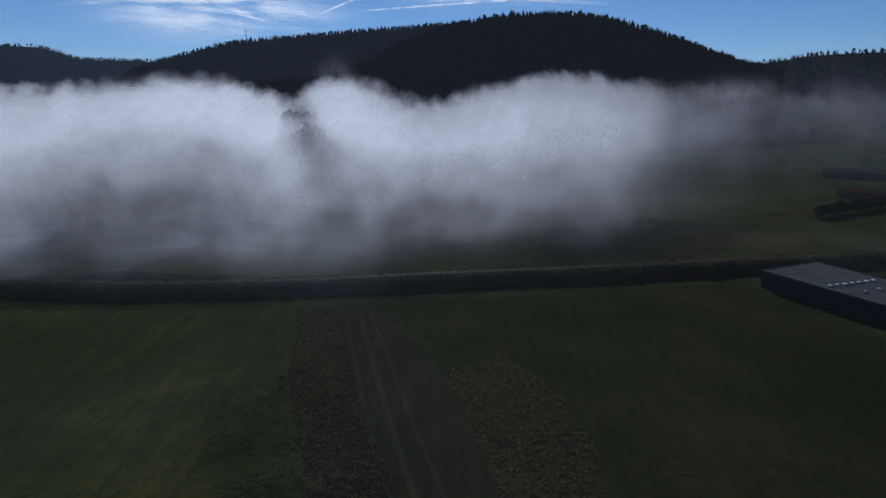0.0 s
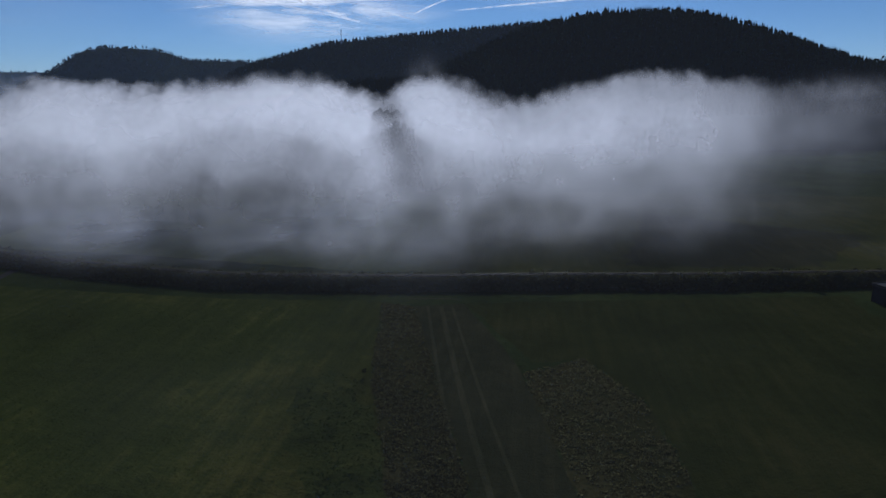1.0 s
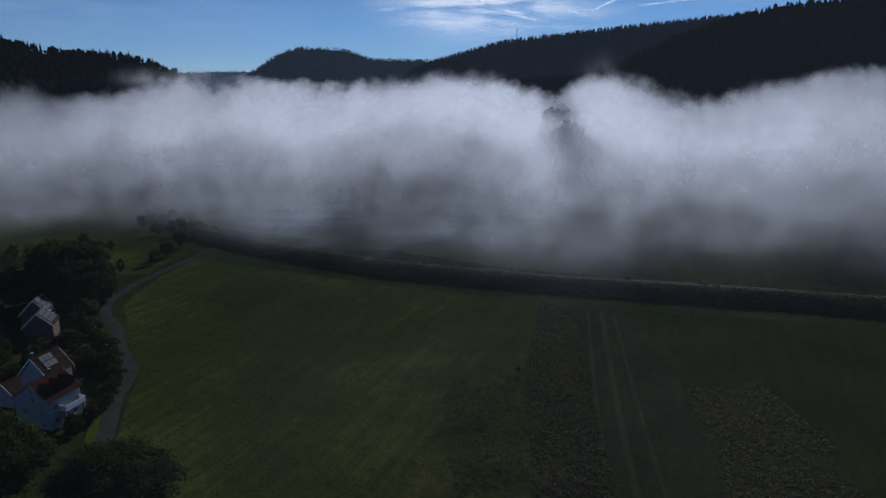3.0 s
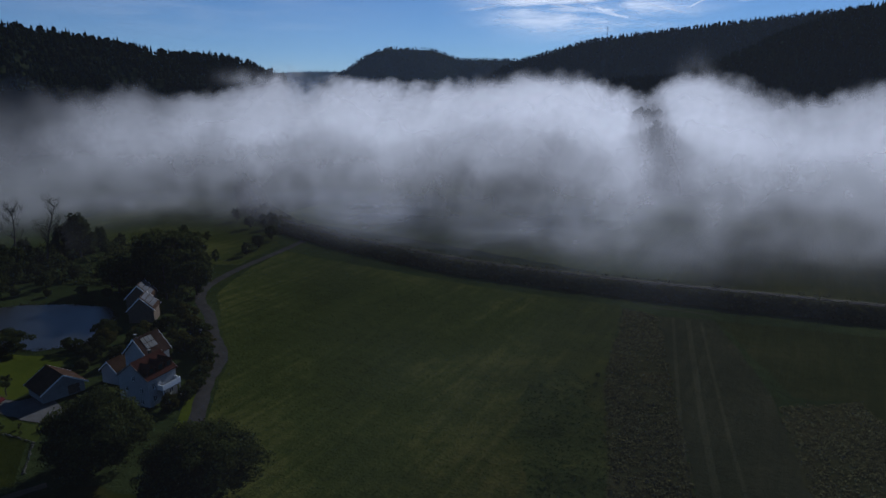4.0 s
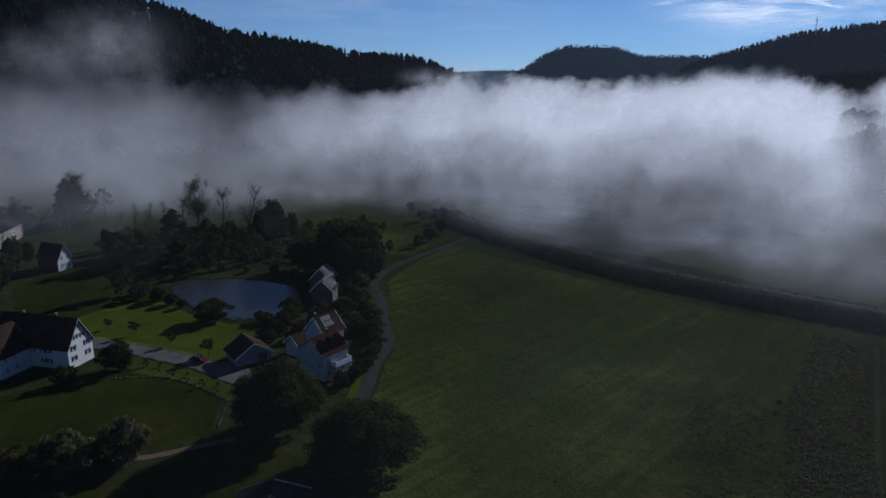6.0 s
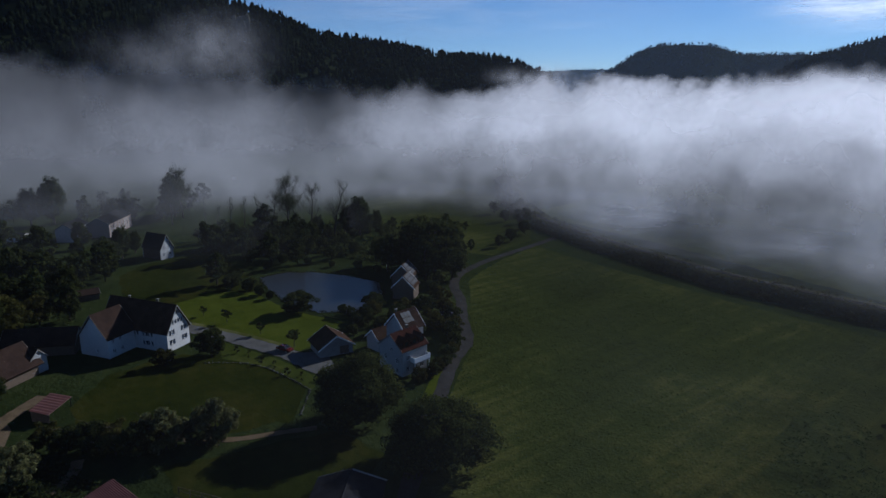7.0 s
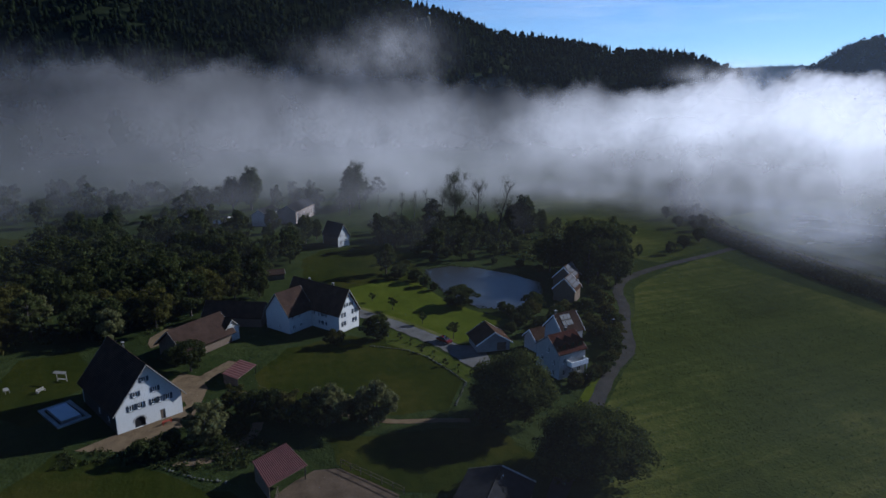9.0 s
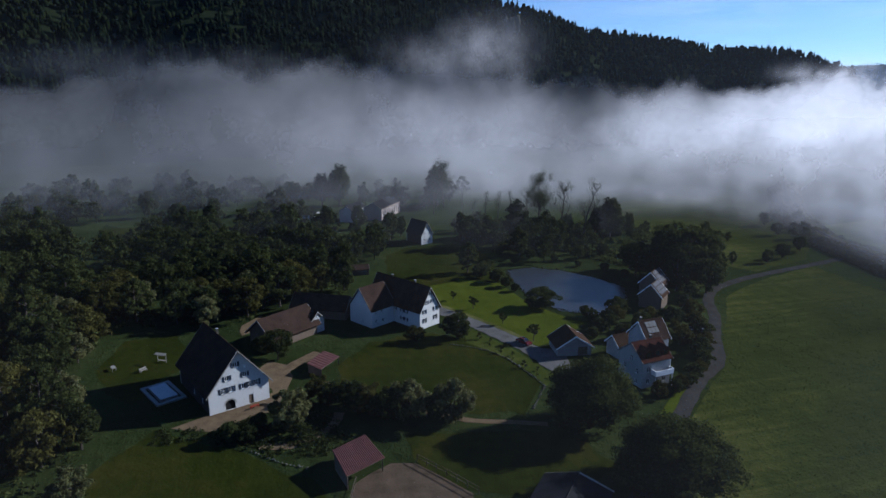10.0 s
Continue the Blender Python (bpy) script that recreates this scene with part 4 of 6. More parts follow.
CREST = ((-45, -0.8), (-33.7, 0.2), (-29.6, -0.4), (-23.3, 0.2), (-17.7, 0.9), (-12.2, 1.7), (-6.6, 1.5), (-3.2, 0.5), (1.2, -0.7), (6.5, 0.5), (9.8, 0.6), (13.6, -0.7), (15, 0.0), (18.1, 0.7),
         (22, 1.5), (24.5, 1.4), (28, 0.6), (31.6, 0.1), (35.8, 0.2), (38.2, 1.1), (41.6, 0.1), (43.9, 1.0), (46.3, 0.4), (50.5, -1.0), (54.9, 0.4), (58.1, -0.8), (62.8, 0.4), (66.8, -0.5), (70, 0.8),
         (75, 1.6), (80, 1.8), (83.5, 1.8), (89, 0.9), (93.5, 2.3), (97, 1.9), (101, 1.0), (105, 0.2), (130, 0.4))   # bearing, rise of the fog's top
FILL = ((-42, 0.03), (-33, 0.03), (-26, 0.04), (-20, 0.12), (-14, 0.36), (-8, 0.50), (0, 0.66), (7, 0.78), (10, 0.80), (12, 0.78), (15, 1.0), (20, 0.95), (28, 0.85), (36, 0.9), (46, 0.68), (56, 0.56), (66, 0.53),
        (76, 0.53), (92, 0.55), (112, 0.54), (135, 0.5))                                                            # bearing, thickness of the bank
GAPS = ((12.2, -1.6, 1.3, 1.1, 1.1), (11.9, -3.4, 1.3, 2.4, 0.9), (11.2, -7.0, 1.9, 2.6, 0.75), (9.8, -10.4, 3.0, 1.6, 0.75), (3.6, -10.8, 3.2, 1.5, 0.7), (5.8, -8.4, 1.8, 1.4, 0.4), (23.4, -8.3, 2.6, 1.2, 0.3), (-21, -6.5, 3.4, 2.0, 0.6), (-9, -10.6, 4.0, 1.2, 0.5), (0.5, -9.8, 6.0, 1.7, 0.7), (40.8, -9.0, 4.0, 1.2, 0.4))    # bearing, dip, their half widths, depth
WISPS = ((9.3, 1.2, 0.9, 1.2, 0.25), (71.5, 3.0, 3.0, 1.9, 0.62), (75.5, 2.2, 3.2, 1.4, 0.5), (68.6, 1.4, 1.2, 1.6, 0.3), (97, 1.6, 8.0, 1.1, 0.3), (46.0, 0.9, 1.6, 0.5, 0.4), (43.0, 1.3, 1.2, 0.6, 0.5),
         (-29, -0.6, 6.0, 1.4, 0.08), (-24, 0.1, 3.0, 0.8, 0.14))                                                   # torn shreds above the bank, same columns


def spread(table, az, wide=0.0):
    """A table of (bearing, value) read at every bearing, rounded off."""
    fine = np.arange(-80, 171, 0.25)
    v = np.interp(fine, *zip(*table))
    n = int(wide / 0.25) * 2 + 1
    ker = np.hanning(n + 2)[1:-1]
    v = np.convolve(np.pad(v, n // 2, "edge"), ker / ker.sum(), "valid")
    return np.interp(az, fine, v)


def bells(rows, az, rise, power=1.0):
    """Soft-edged spots at a bearing and rise; how much each point lies in one."""
    out = np.zeros_like(az)
    for a, e, wa, we, depth in rows:
        out = np.maximum(out, depth * power * np.exp(-((az - a) / wa) ** 2 - ((rise - e) / we) ** 2))
    return out


def fog_sheet(k, scale, dens, top, soft, low, lift, foot=30, village=None, shreds=False):
    az, zs = np.linspace(-60, 150, 301), np.linspace(-1, 150, 44)
    wav = 1 + spread(((40, 1), (70, 0)), az, 8.0) * (0.03 * np.sin(az * 0.21 + 1.9) + 0.012 * np.sin(az * 0.6 + k * 0.3))
    squeeze = spread(((40, 1.0), (62, 0.5), (84, 0.26)), az, 10.0)             # the bank lies in front of the southern slope
    r = np.interp(az, EDGE_AZ, EDGE_R) * (scale if scale < 1 else 1 + (scale - 1) * squeeze) * wav
    A, Z = np.meshgrid(np.radians(az), zs, indexing="ij")
    R = r[:, None] * (1 + 0.0006 * Z)
    rise = np.degrees(np.arctan2(Z - 62, R))
    deg = np.degrees(A)
    if shreds:
        fill, tops = bells(WISPS, deg, rise), np.full_like(A, 150.0)
    else:
        fill = spread(FILL, az, 3.0)[:, None] * (1 - bells(GAPS, deg, rise, 0.72))
        fill = fill * (np.interp(az, village, (0, 1))[:, None] if village else 1.0)
        tops = np.repeat((top + 0.9 * r * np.tan(np.radians(spread(CREST, az, 0.75) - 0.4)))[:, None], len(zs), 1)
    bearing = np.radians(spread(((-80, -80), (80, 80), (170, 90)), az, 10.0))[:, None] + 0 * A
    m, n = len(zs), len(az)
    verts = np.stack([-np.sin(A) * R, np.cos(A) * R, Z], 2).reshape(-1, 3)
    b = (np.arange(n - 1)[:, None] * m + np.arange(m - 1)).ravel()
    tris = np.concatenate([np.stack([b, b + m, b + m + 1], 1), np.stack([b, b + m + 1, b + 1], 1)])
    me = fast_mesh("fog_bank", verts, tris, fog_material(k, dens, soft, low, lift, foot, 1.0 if shreds else 0.15 if scale < 1.2 else 0.0, 1.0 if shreds else 0.72), True)
    me.attributes.new("fill", "FLOAT", "POINT").data.foreach_set("value", fill.ravel().astype(np.float32))
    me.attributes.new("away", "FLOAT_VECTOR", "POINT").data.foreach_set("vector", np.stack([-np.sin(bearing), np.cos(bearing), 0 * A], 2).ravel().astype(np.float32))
    me.attributes.new("crest", "FLOAT", "POINT").data.foreach_set("value", tops.ravel().astype(np.float32))
    return thing("fog_bank", "torn shreds of fog rising off the bank" if shreds else "bank of white morning fog lying across the valley", "fog", kind="stuff", data=me)


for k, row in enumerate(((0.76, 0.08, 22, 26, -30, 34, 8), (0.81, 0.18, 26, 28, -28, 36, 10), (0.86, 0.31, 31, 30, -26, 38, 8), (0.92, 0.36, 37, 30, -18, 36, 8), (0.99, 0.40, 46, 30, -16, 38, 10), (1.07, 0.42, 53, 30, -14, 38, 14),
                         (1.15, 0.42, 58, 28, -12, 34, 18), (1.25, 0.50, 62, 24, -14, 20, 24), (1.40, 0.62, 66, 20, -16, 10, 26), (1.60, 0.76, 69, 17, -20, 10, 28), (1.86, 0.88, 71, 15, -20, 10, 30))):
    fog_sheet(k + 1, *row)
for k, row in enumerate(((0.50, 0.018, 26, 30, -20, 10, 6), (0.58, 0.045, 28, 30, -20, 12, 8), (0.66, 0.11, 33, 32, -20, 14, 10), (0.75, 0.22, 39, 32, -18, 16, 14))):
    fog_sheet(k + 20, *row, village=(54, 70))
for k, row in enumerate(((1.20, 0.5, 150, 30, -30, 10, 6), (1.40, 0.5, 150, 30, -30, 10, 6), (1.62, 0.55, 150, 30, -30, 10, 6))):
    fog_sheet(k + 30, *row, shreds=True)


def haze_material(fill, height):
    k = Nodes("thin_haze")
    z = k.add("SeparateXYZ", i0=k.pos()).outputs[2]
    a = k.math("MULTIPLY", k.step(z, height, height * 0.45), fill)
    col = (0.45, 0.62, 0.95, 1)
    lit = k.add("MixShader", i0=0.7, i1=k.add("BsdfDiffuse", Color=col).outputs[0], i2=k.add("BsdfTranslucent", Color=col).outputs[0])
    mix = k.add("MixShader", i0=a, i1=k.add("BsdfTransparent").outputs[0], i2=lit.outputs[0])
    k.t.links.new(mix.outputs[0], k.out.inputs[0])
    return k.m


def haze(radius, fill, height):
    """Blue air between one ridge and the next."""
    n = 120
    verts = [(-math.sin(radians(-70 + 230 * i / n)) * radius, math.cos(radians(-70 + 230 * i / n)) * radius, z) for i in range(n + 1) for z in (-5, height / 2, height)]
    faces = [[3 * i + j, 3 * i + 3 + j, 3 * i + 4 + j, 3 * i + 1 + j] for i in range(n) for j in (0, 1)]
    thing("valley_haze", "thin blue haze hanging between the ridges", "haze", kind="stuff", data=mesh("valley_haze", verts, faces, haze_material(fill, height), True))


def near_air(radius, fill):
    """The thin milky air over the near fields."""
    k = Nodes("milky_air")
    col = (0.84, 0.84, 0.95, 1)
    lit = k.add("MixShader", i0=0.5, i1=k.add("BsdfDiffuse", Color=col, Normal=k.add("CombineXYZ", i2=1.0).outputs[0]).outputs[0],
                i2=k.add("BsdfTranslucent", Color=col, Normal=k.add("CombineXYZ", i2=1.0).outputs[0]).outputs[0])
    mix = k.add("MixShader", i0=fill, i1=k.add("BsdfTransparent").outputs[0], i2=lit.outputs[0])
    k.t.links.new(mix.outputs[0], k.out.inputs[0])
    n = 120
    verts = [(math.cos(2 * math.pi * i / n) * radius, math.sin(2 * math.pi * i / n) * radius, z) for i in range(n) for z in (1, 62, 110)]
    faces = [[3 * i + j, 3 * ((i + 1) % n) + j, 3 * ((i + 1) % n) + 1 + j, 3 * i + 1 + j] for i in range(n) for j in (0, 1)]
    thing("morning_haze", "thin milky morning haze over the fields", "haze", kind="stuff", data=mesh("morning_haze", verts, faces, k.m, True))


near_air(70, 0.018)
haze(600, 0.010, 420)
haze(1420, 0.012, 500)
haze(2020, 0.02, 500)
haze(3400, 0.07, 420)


def mist_material(seed, dens):
    k = Nodes("ground_mist")
    p = k.pos()
    flat = k.add("VectorMath", i0=p, i1=(1.0, 0.6, 1.0))
    flat.operation = "MULTIPLY"
    n = k.noise(flat.outputs[0], 1 / 70, 5, 0.6)
    fill = k.add("Attribute")
    fill.attribute_name = "fill"
    a = k.math("MULTIPLY", k.math("MULTIPLY_ADD", k.step(n, 0.45, 0.72), dens * 1.5, dens * 0.22), fill.outputs["Fac"])
    col = (0.88, 0.88, 0.95, 1)
    lit = k.add("MixShader", i0=0.5, i1=k.add("BsdfDiffuse", Color=col).outputs[0], i2=k.add("BsdfTranslucent", Color=col).outputs[0])
    mix = k.add("MixShader", i0=a, i1=k.add("BsdfTransparent").outputs[0], i2=lit.outputs[0])
    k.t.links.new(mix.outputs[0], k.out.inputs[0])
    return k.m


def mist(z, seed, dens):
    """A thin level veil of mist over the fields."""
    n, radii = 90, (40, 90, 130, 150, 170, 190, 210, 230, 250, 270, 310, 350, 400)
    verts, faces, fill = [], [], []
    for r in radii:
        for i in range(n + 1):
            a = radians(-70 + 200 * i / n)
            rr = r * (0.95 + 0.1 * noise.noise(Vector((a * 2, seed, r * 0.01))))
            verts.append((-math.sin(a) * rr, math.cos(a) * rr, z + 2 * noise.noise(Vector((a * 5, r * 0.02, seed)))))
            open_land = float(np.interp(math.degrees(a), (-40, -22, -8, 4, 14, 28, 38, 44, 56, 70, 90), (0.3, 0.3, 0.5, 0.9, 1.7, 2.4, 1.9, 1.0, 0.4, 0.25, 0.2)))
            beyond = r * 62 / (62 - z)                       # the ground that lies behind this part of the veil
            past = beyond - float(np.interp(math.degrees(a), (-25, -1, 12.7, 27.5, 38, 43.5, 47), (247, 208, 205, 221, 259, 298, 360)))
            fill.append(float(np.interp(past, (-170, -60, -10, 10, 28, 55, 100, 150, 200), (0.2, 0.4, 0.5, 0.7, 3, 7, 11, 10, 0))) * open_land)
    for j in range(len(radii) - 1):
        for i in range(n):
            b = j * (n + 1) + i
            faces.append([b, b + 1, b + n + 2, b + n + 1])
    me = mesh("ground_mist", verts, faces, mist_material(seed, dens), True)
    me.attributes.new("fill", "FLOAT", "POINT").data.foreach_set("value", fill)
    thing("ground_mist", "thin drifting veil of mist over the fields", "mist", kind="stuff", data=me)


mist(9, 1, 0.011)
mist(20, 2, 0.009)


# ---------------------------------------------------------------- houses
def bar(place, s0, s1, z0, z1, d0, d1):
    v = [place(s, z, d) for d in (d0, d1) for z in (z0, z1) for s in (s0, s1)]
    return v, [[0, 1, 3, 2], [4, 6, 7, 5], [0, 4, 5, 1], [2, 3, 7, 6], [0, 2, 6, 4], [1, 5, 7, 3]]


def joined(*shapes):
    verts, faces = [], []
    for v, f in shapes:
        b = len(verts)
        verts += list(v)
        faces += [[i + b for i in q] for q in f]
    return verts, faces


def window(place, s, z, w, h, parent, shutters=True):
    """A casement window in its opening, with sill, panes and shutters."""
    a, b, t = s - w / 2, s + w / 2, 0.07
    frame_ob = part("window", joined(bar(place, a, a + t, z, z + h, 0.08, 0.16), bar(place, b - t, b, z, z + h, 0.08, 0.16), bar(place, a + t, b - t, z, z + t, 0.08, 0.16),
                    bar(place, a + t, b - t, z + h - t, z + h, 0.08, 0.16), bar(place, s - 0.04, s + 0.04, z + t, z + h - t, 0.08, 0.16)), M_WHITE, parent, "white casement window")
    part("pane", bar(place, a + t, s - 0.04, z + t, z + h - t, 0.12, 0.13), M_GLASS, frame_ob)
    part("pane", bar(place, s + 0.04, b - t, z + t, z + h - t, 0.12, 0.13), M_GLASS, frame_ob)
    part("sill", bar(place, a - 0.06, b + 0.06, z - 0.07, z - 0.003, -0.10, 0.14), M_STONE, frame_ob)
    if shutters:
        for x0, x1 in ((a - w * 0.55, a - 0.02), (b + 0.02, b + w * 0.55)):
            part("shutter", joined(bar(place, x0, x1, z, z + h, -0.05, -0.004),
                 *[bar(place, x0 + 0.05, x1 - 0.05, z + 0.08 + i * (h - 0.16) / 5, z + 0.08 + (i + 0.6) * (h - 0.16) / 5, -0.075, -0.052) for i in range(5)]),
                 M_SHUTTER, frame_ob, "dark louvred shutter")


def opening(s, z, w, h):
    return [(s - w / 2, z), (s + w / 2, z), (s + w / 2, z + h), (s - w / 2, z + h)]


def house(name, label, category, x, y, turn, L, W, eave, ridge, wall, roof, front=(), back=(), left=(), right=(), over=0.5,
          shutters=True, chimney=(), base=0.0, arch=None, doors=(), panels=None, thick=0.24, flank=None, verge=None):
    """A gabled house: its front gable at x = 0 facing +x, the ridge running to -L."""
    root = thing(name, label, category, pose(x, y, base, 0, 0, turn))
    h = W / 2
    walls = ((lambda s, z, d: (-d, s, z), True, front), (lambda s, z, d: (-L + d, -s, z), True, back),
             (lambda s, z, d: (s, -h + d, z), False, left), (lambda s, z, d: (s, h - d, z), False, right))
    for i, (place, gable, wins) in enumerate(walls):
        rim = [(-h, -0.3), (h, -0.3), (h, eave), (0, ridge), (-h, eave)] if gable else [(-L + 0.3, -0.3), (-0.3, -0.3), (-0.3, eave), (-L + 0.3, eave)]
        holes = [opening(*q[:4]) for q in wins]
        if i == 0 and arch:
            s, w, hh = arch
            holes.append([(s - w / 2, 0.05), (s + w / 2, 0.05), (s + w / 2, hh * 0.55)] +
                         [(s + w / 2 * math.cos(t), hh * 0.55 + hh * 0.45 * math.sin(t)) for t in (0.5, 1.05, 1.57, 2.1, 2.64)] + [(s - w / 2, hh * 0.55)])
        if i == 0:
            holes += [opening(s, 0.05, w, hh) for s, w, hh in doors]
        # a flank material darkens the left wall to stand for shade
        part("wall", wall_panel(rim, holes, 0.3, place), flank if flank and i == 2 else wall, root, "side wall coloured dark for its shade" if flank and i == 2 else "")
        for q in wins:
            window(place, *q[:4], root, shutters)
        if i == 0 and arch:
            s, w, hh = arch
            part("gate", bar(place, s - w / 2 - 0.02, s + w / 2 + 0.02, 0.05, hh, 0.24, 0.29), M_DARK, root, "dark arched cellar gate")
            ring = [(s + (w / 2 + 0.28 * k) * math.cos(t), hh * 0.55 + (hh * 0.45 + 0.28 * k) * math.sin(t)) for k in (0, 1) for t in [j * math.pi / 10 for j in range(11)]]
            v = [place(a, b, -0.04) for a, b in ring] + [place(a, b, -0.003) for a, b in ring]
            f = []
            for j in range(10):
                f += [[j, j + 1, j + 12, j + 11], [22 + j, 33 + j, 34 + j, 23 + j], [j + 11, j + 12, j + 34, j + 33], [j, j + 22, j + 23, j + 1]]
            part("arch_surround", (v, f), M_STONE, root, "stone arch surround")
        if i == 0:
            for s, w, hh in doors:
                d = part("door", joined(bar(place, s - w / 2, s + w / 2, 0.05, hh + 0.05, 0.14, 0.2), bar(place, s - w / 2 + 0.15, s + w / 2 - 0.15, hh * 0.55, hh - 0.1, 0.12, 0.142)), M_WOOD, root, "panelled wooden house door")
                part("door_handle", bar(place, s + w / 2 - 0.15, s + w / 2 - 0.08, 1.0, 1.15, 0.06, 0.141), M_STEEL, d)
    o, fall = over, (ridge - eave) / h
    up = 0.10
    for s in (-1, 1):
        e = eave - fall * o + up
        part("roof", slab([(o, 0.0, ridge + up), (-L - o, 0.0, ridge + up), (-L - o, s * (h + o), e), (o, s * (h + o), e)], thick), roof, root)
        for xx in (o + 0.02, -L - o - 0.06):
            part("verge_board", ([(xx, 0, ridge + up + 0.03), (xx, s * (h + o), e + 0.03), (xx, s * (h + o), e - 0.28), (xx, 0, ridge + up - 0.28),
                 (xx + 0.05, 0, ridge + up + 0.03), (xx + 0.05, s * (h + o), e + 0.03), (xx + 0.05, s * (h + o), e - 0.28), (xx + 0.05, 0, ridge + up - 0.28)],
                 [[0, 1, 2, 3], [7, 6, 5, 4], [0, 4, 5, 1], [2, 6, 7, 3], [1, 5, 6, 2]]), verge or M_WOOD_PALE, root)
    part("ridge_cap", ([(xx, yy, zz) for xx in (o, -L - o) for yy, zz in ((-0.22, ridge + up - 0.10), (0, ridge + up + 0.10), (0.22, ridge + up - 0.10))],
         [[0, 3, 4, 1], [1, 4, 5, 2], [0, 1, 2], [5, 4, 3]]), roof, root)
    for cx, cy, top in chimney:
        c = part("chimney", box_shape(cx - 0.25, cx + 0.25, cy - 0.22, cy + 0.22, ridge - fall * abs(cy) - 0.6, top - 0.25, 0.02), M_WALLSTONE, root)
        part("chimney_cap", box_shape(cx - 0.31, cx + 0.31, cy - 0.28, cy + 0.28, top - 0.248, top - 0.15, 0.02), M_CONCRETE, c)
    if panels:
        side, x0, x1, nx, v0, v1, nv = panels
        sl = math.hypot(h, ridge - eave)
        for i in range(nx):
            for j in range(nv):
                xa, xb = x0 + (x1 - x0) * i / nx + 0.04, x0 + (x1 - x0) * (i + 1) / nx - 0.04
                va, vb = v0 + (v1 - v0) * j / nv + 0.02, v0 + (v1 - v0) * (j + 1) / nv - 0.02
                q = [(xx, side * h * vv, ridge + up - (ridge - eave) * vv + 0.16) for xx, vv in ((xa, va), (xb, va), (xb, vb), (xa, vb))]
                part("solar_panel", slab(q, 0.06), M_SOLAR if nx < 4 else M_SLATE, root, "pale shining solar panel" if nx < 4 else "dull grey solar panel")
    return root


house("farmhouse", "white farmhouse with a steep dark tiled roof and shuttered gable", "house", -123.75, -8.25, 22.7, 18.5, 12.2, 4.8, 12.2, M_PLASTER, M_TILE_DARK,
      front=[(-0.5, 8.75, 0.85, 1.0), (-2.28, 6.25, 0.85, 1.05), (1.3, 6.2, 0.85, 1.05), (-3.2, 3.75, 0.85, 1.2), (-1.6, 3.75, 0.85, 1.2), (0.9, 3.75, 0.85, 1.2), (2.1, 3.75, 0.8, 1.2), (3.5, 3.75, 0.85, 1.2)],
      left=[(-4, 1.2, 0.9, 1.1), (-9, 1.2, 0.9, 1.1)], right=[(-4, 1.2, 0.9, 1.1), (-8, 1.2, 0.9, 1.1)], over=0.7, chimney=[(-13, 0.8, 12.7)], arch=(-1.97, 2.0, 2.2), doors=[(2.3, 0.95, 2.0)], flank=M_WALL_SHADED)
B = house("long_farmhouse", "white three-storey farmhouse with dark tiled roof and blue shutters", "house", -156.7, 39.0, 31.4, 20.3, 7.3, 5.2, 11.0, M_PLASTER, M_TILE_DARK,
          front=[(-2.0, 1.6, 0.8, 1.2), (2.0, 1.7, 0.8, 1.2), (-2.0, 4.0, 0.8, 1.2), (1.9, 4.1, 0.8, 1.2), (-0.95, 6.5, 0.7, 1.0), (0.9, 6.5, 0.7, 1.0), (-0.35, 8.9, 0.45, 0.7), (0.4, 8.9, 0.45, 0.7)],
          left=[(-5.2, 1.2, 0.7, 1.0), (-6.8, 1.2, 0.7, 1.0), (-5.2, 3.5, 0.7, 0.9), (-6.8, 3.5, 0.7, 0.9), (-9.6, 3.5, 0.7, 0.9), (-11.4, 1.0, 0.9, 1.1)], over=0.45, chimney=[(-6, 0.6, 11.8), (-15, 0.6, 11.6)])
house("farmhouse_wing", "white wing of the farmhouse with a brown tiled roof", "house wing", -163.2, 21.6, -58.6, 8.0, 9.0, 5.0, 10.2, M_PLASTER, M_TILE_BROWN,
      front=[(0.6, 0.9, 0.7, 1.0)], right=[(-1.4, 3.6, 0.7, 0.9), (-3.6, 3.6, 0.7, 0.9), (-1.6, 1.0, 0.8, 1.0), (-4, 1.0, 0.8, 1.0)], over=0.4, shutters=False)
C = house("dormered_house", "grey-white house with a red tiled roof, dormers and balcony", "house", -113.2, 72.6, -82, 7.4, 7.8, 6.0, 9.0, M_PLASTER2, M_TILE_RED,
          front=[(0.0, 5.0, 0.9, 1.2), (-2.0, 2.6, 0.9, 1.2), (1.9, 2.7, 0.9, 1.2), (1.8, 0.4, 0.9, 1.1)], right=[(-1.6, 3.4, 0.9, 1.3), (-1.6, 0.8, 0.9, 1.3), (-3.8, 0.8, 1.0, 1.5), (-5.8, 0.8, 1.0, 1.5)],
          over=0.3, shutters=False, chimney=[(-5.5, -0.8, 9.8)])


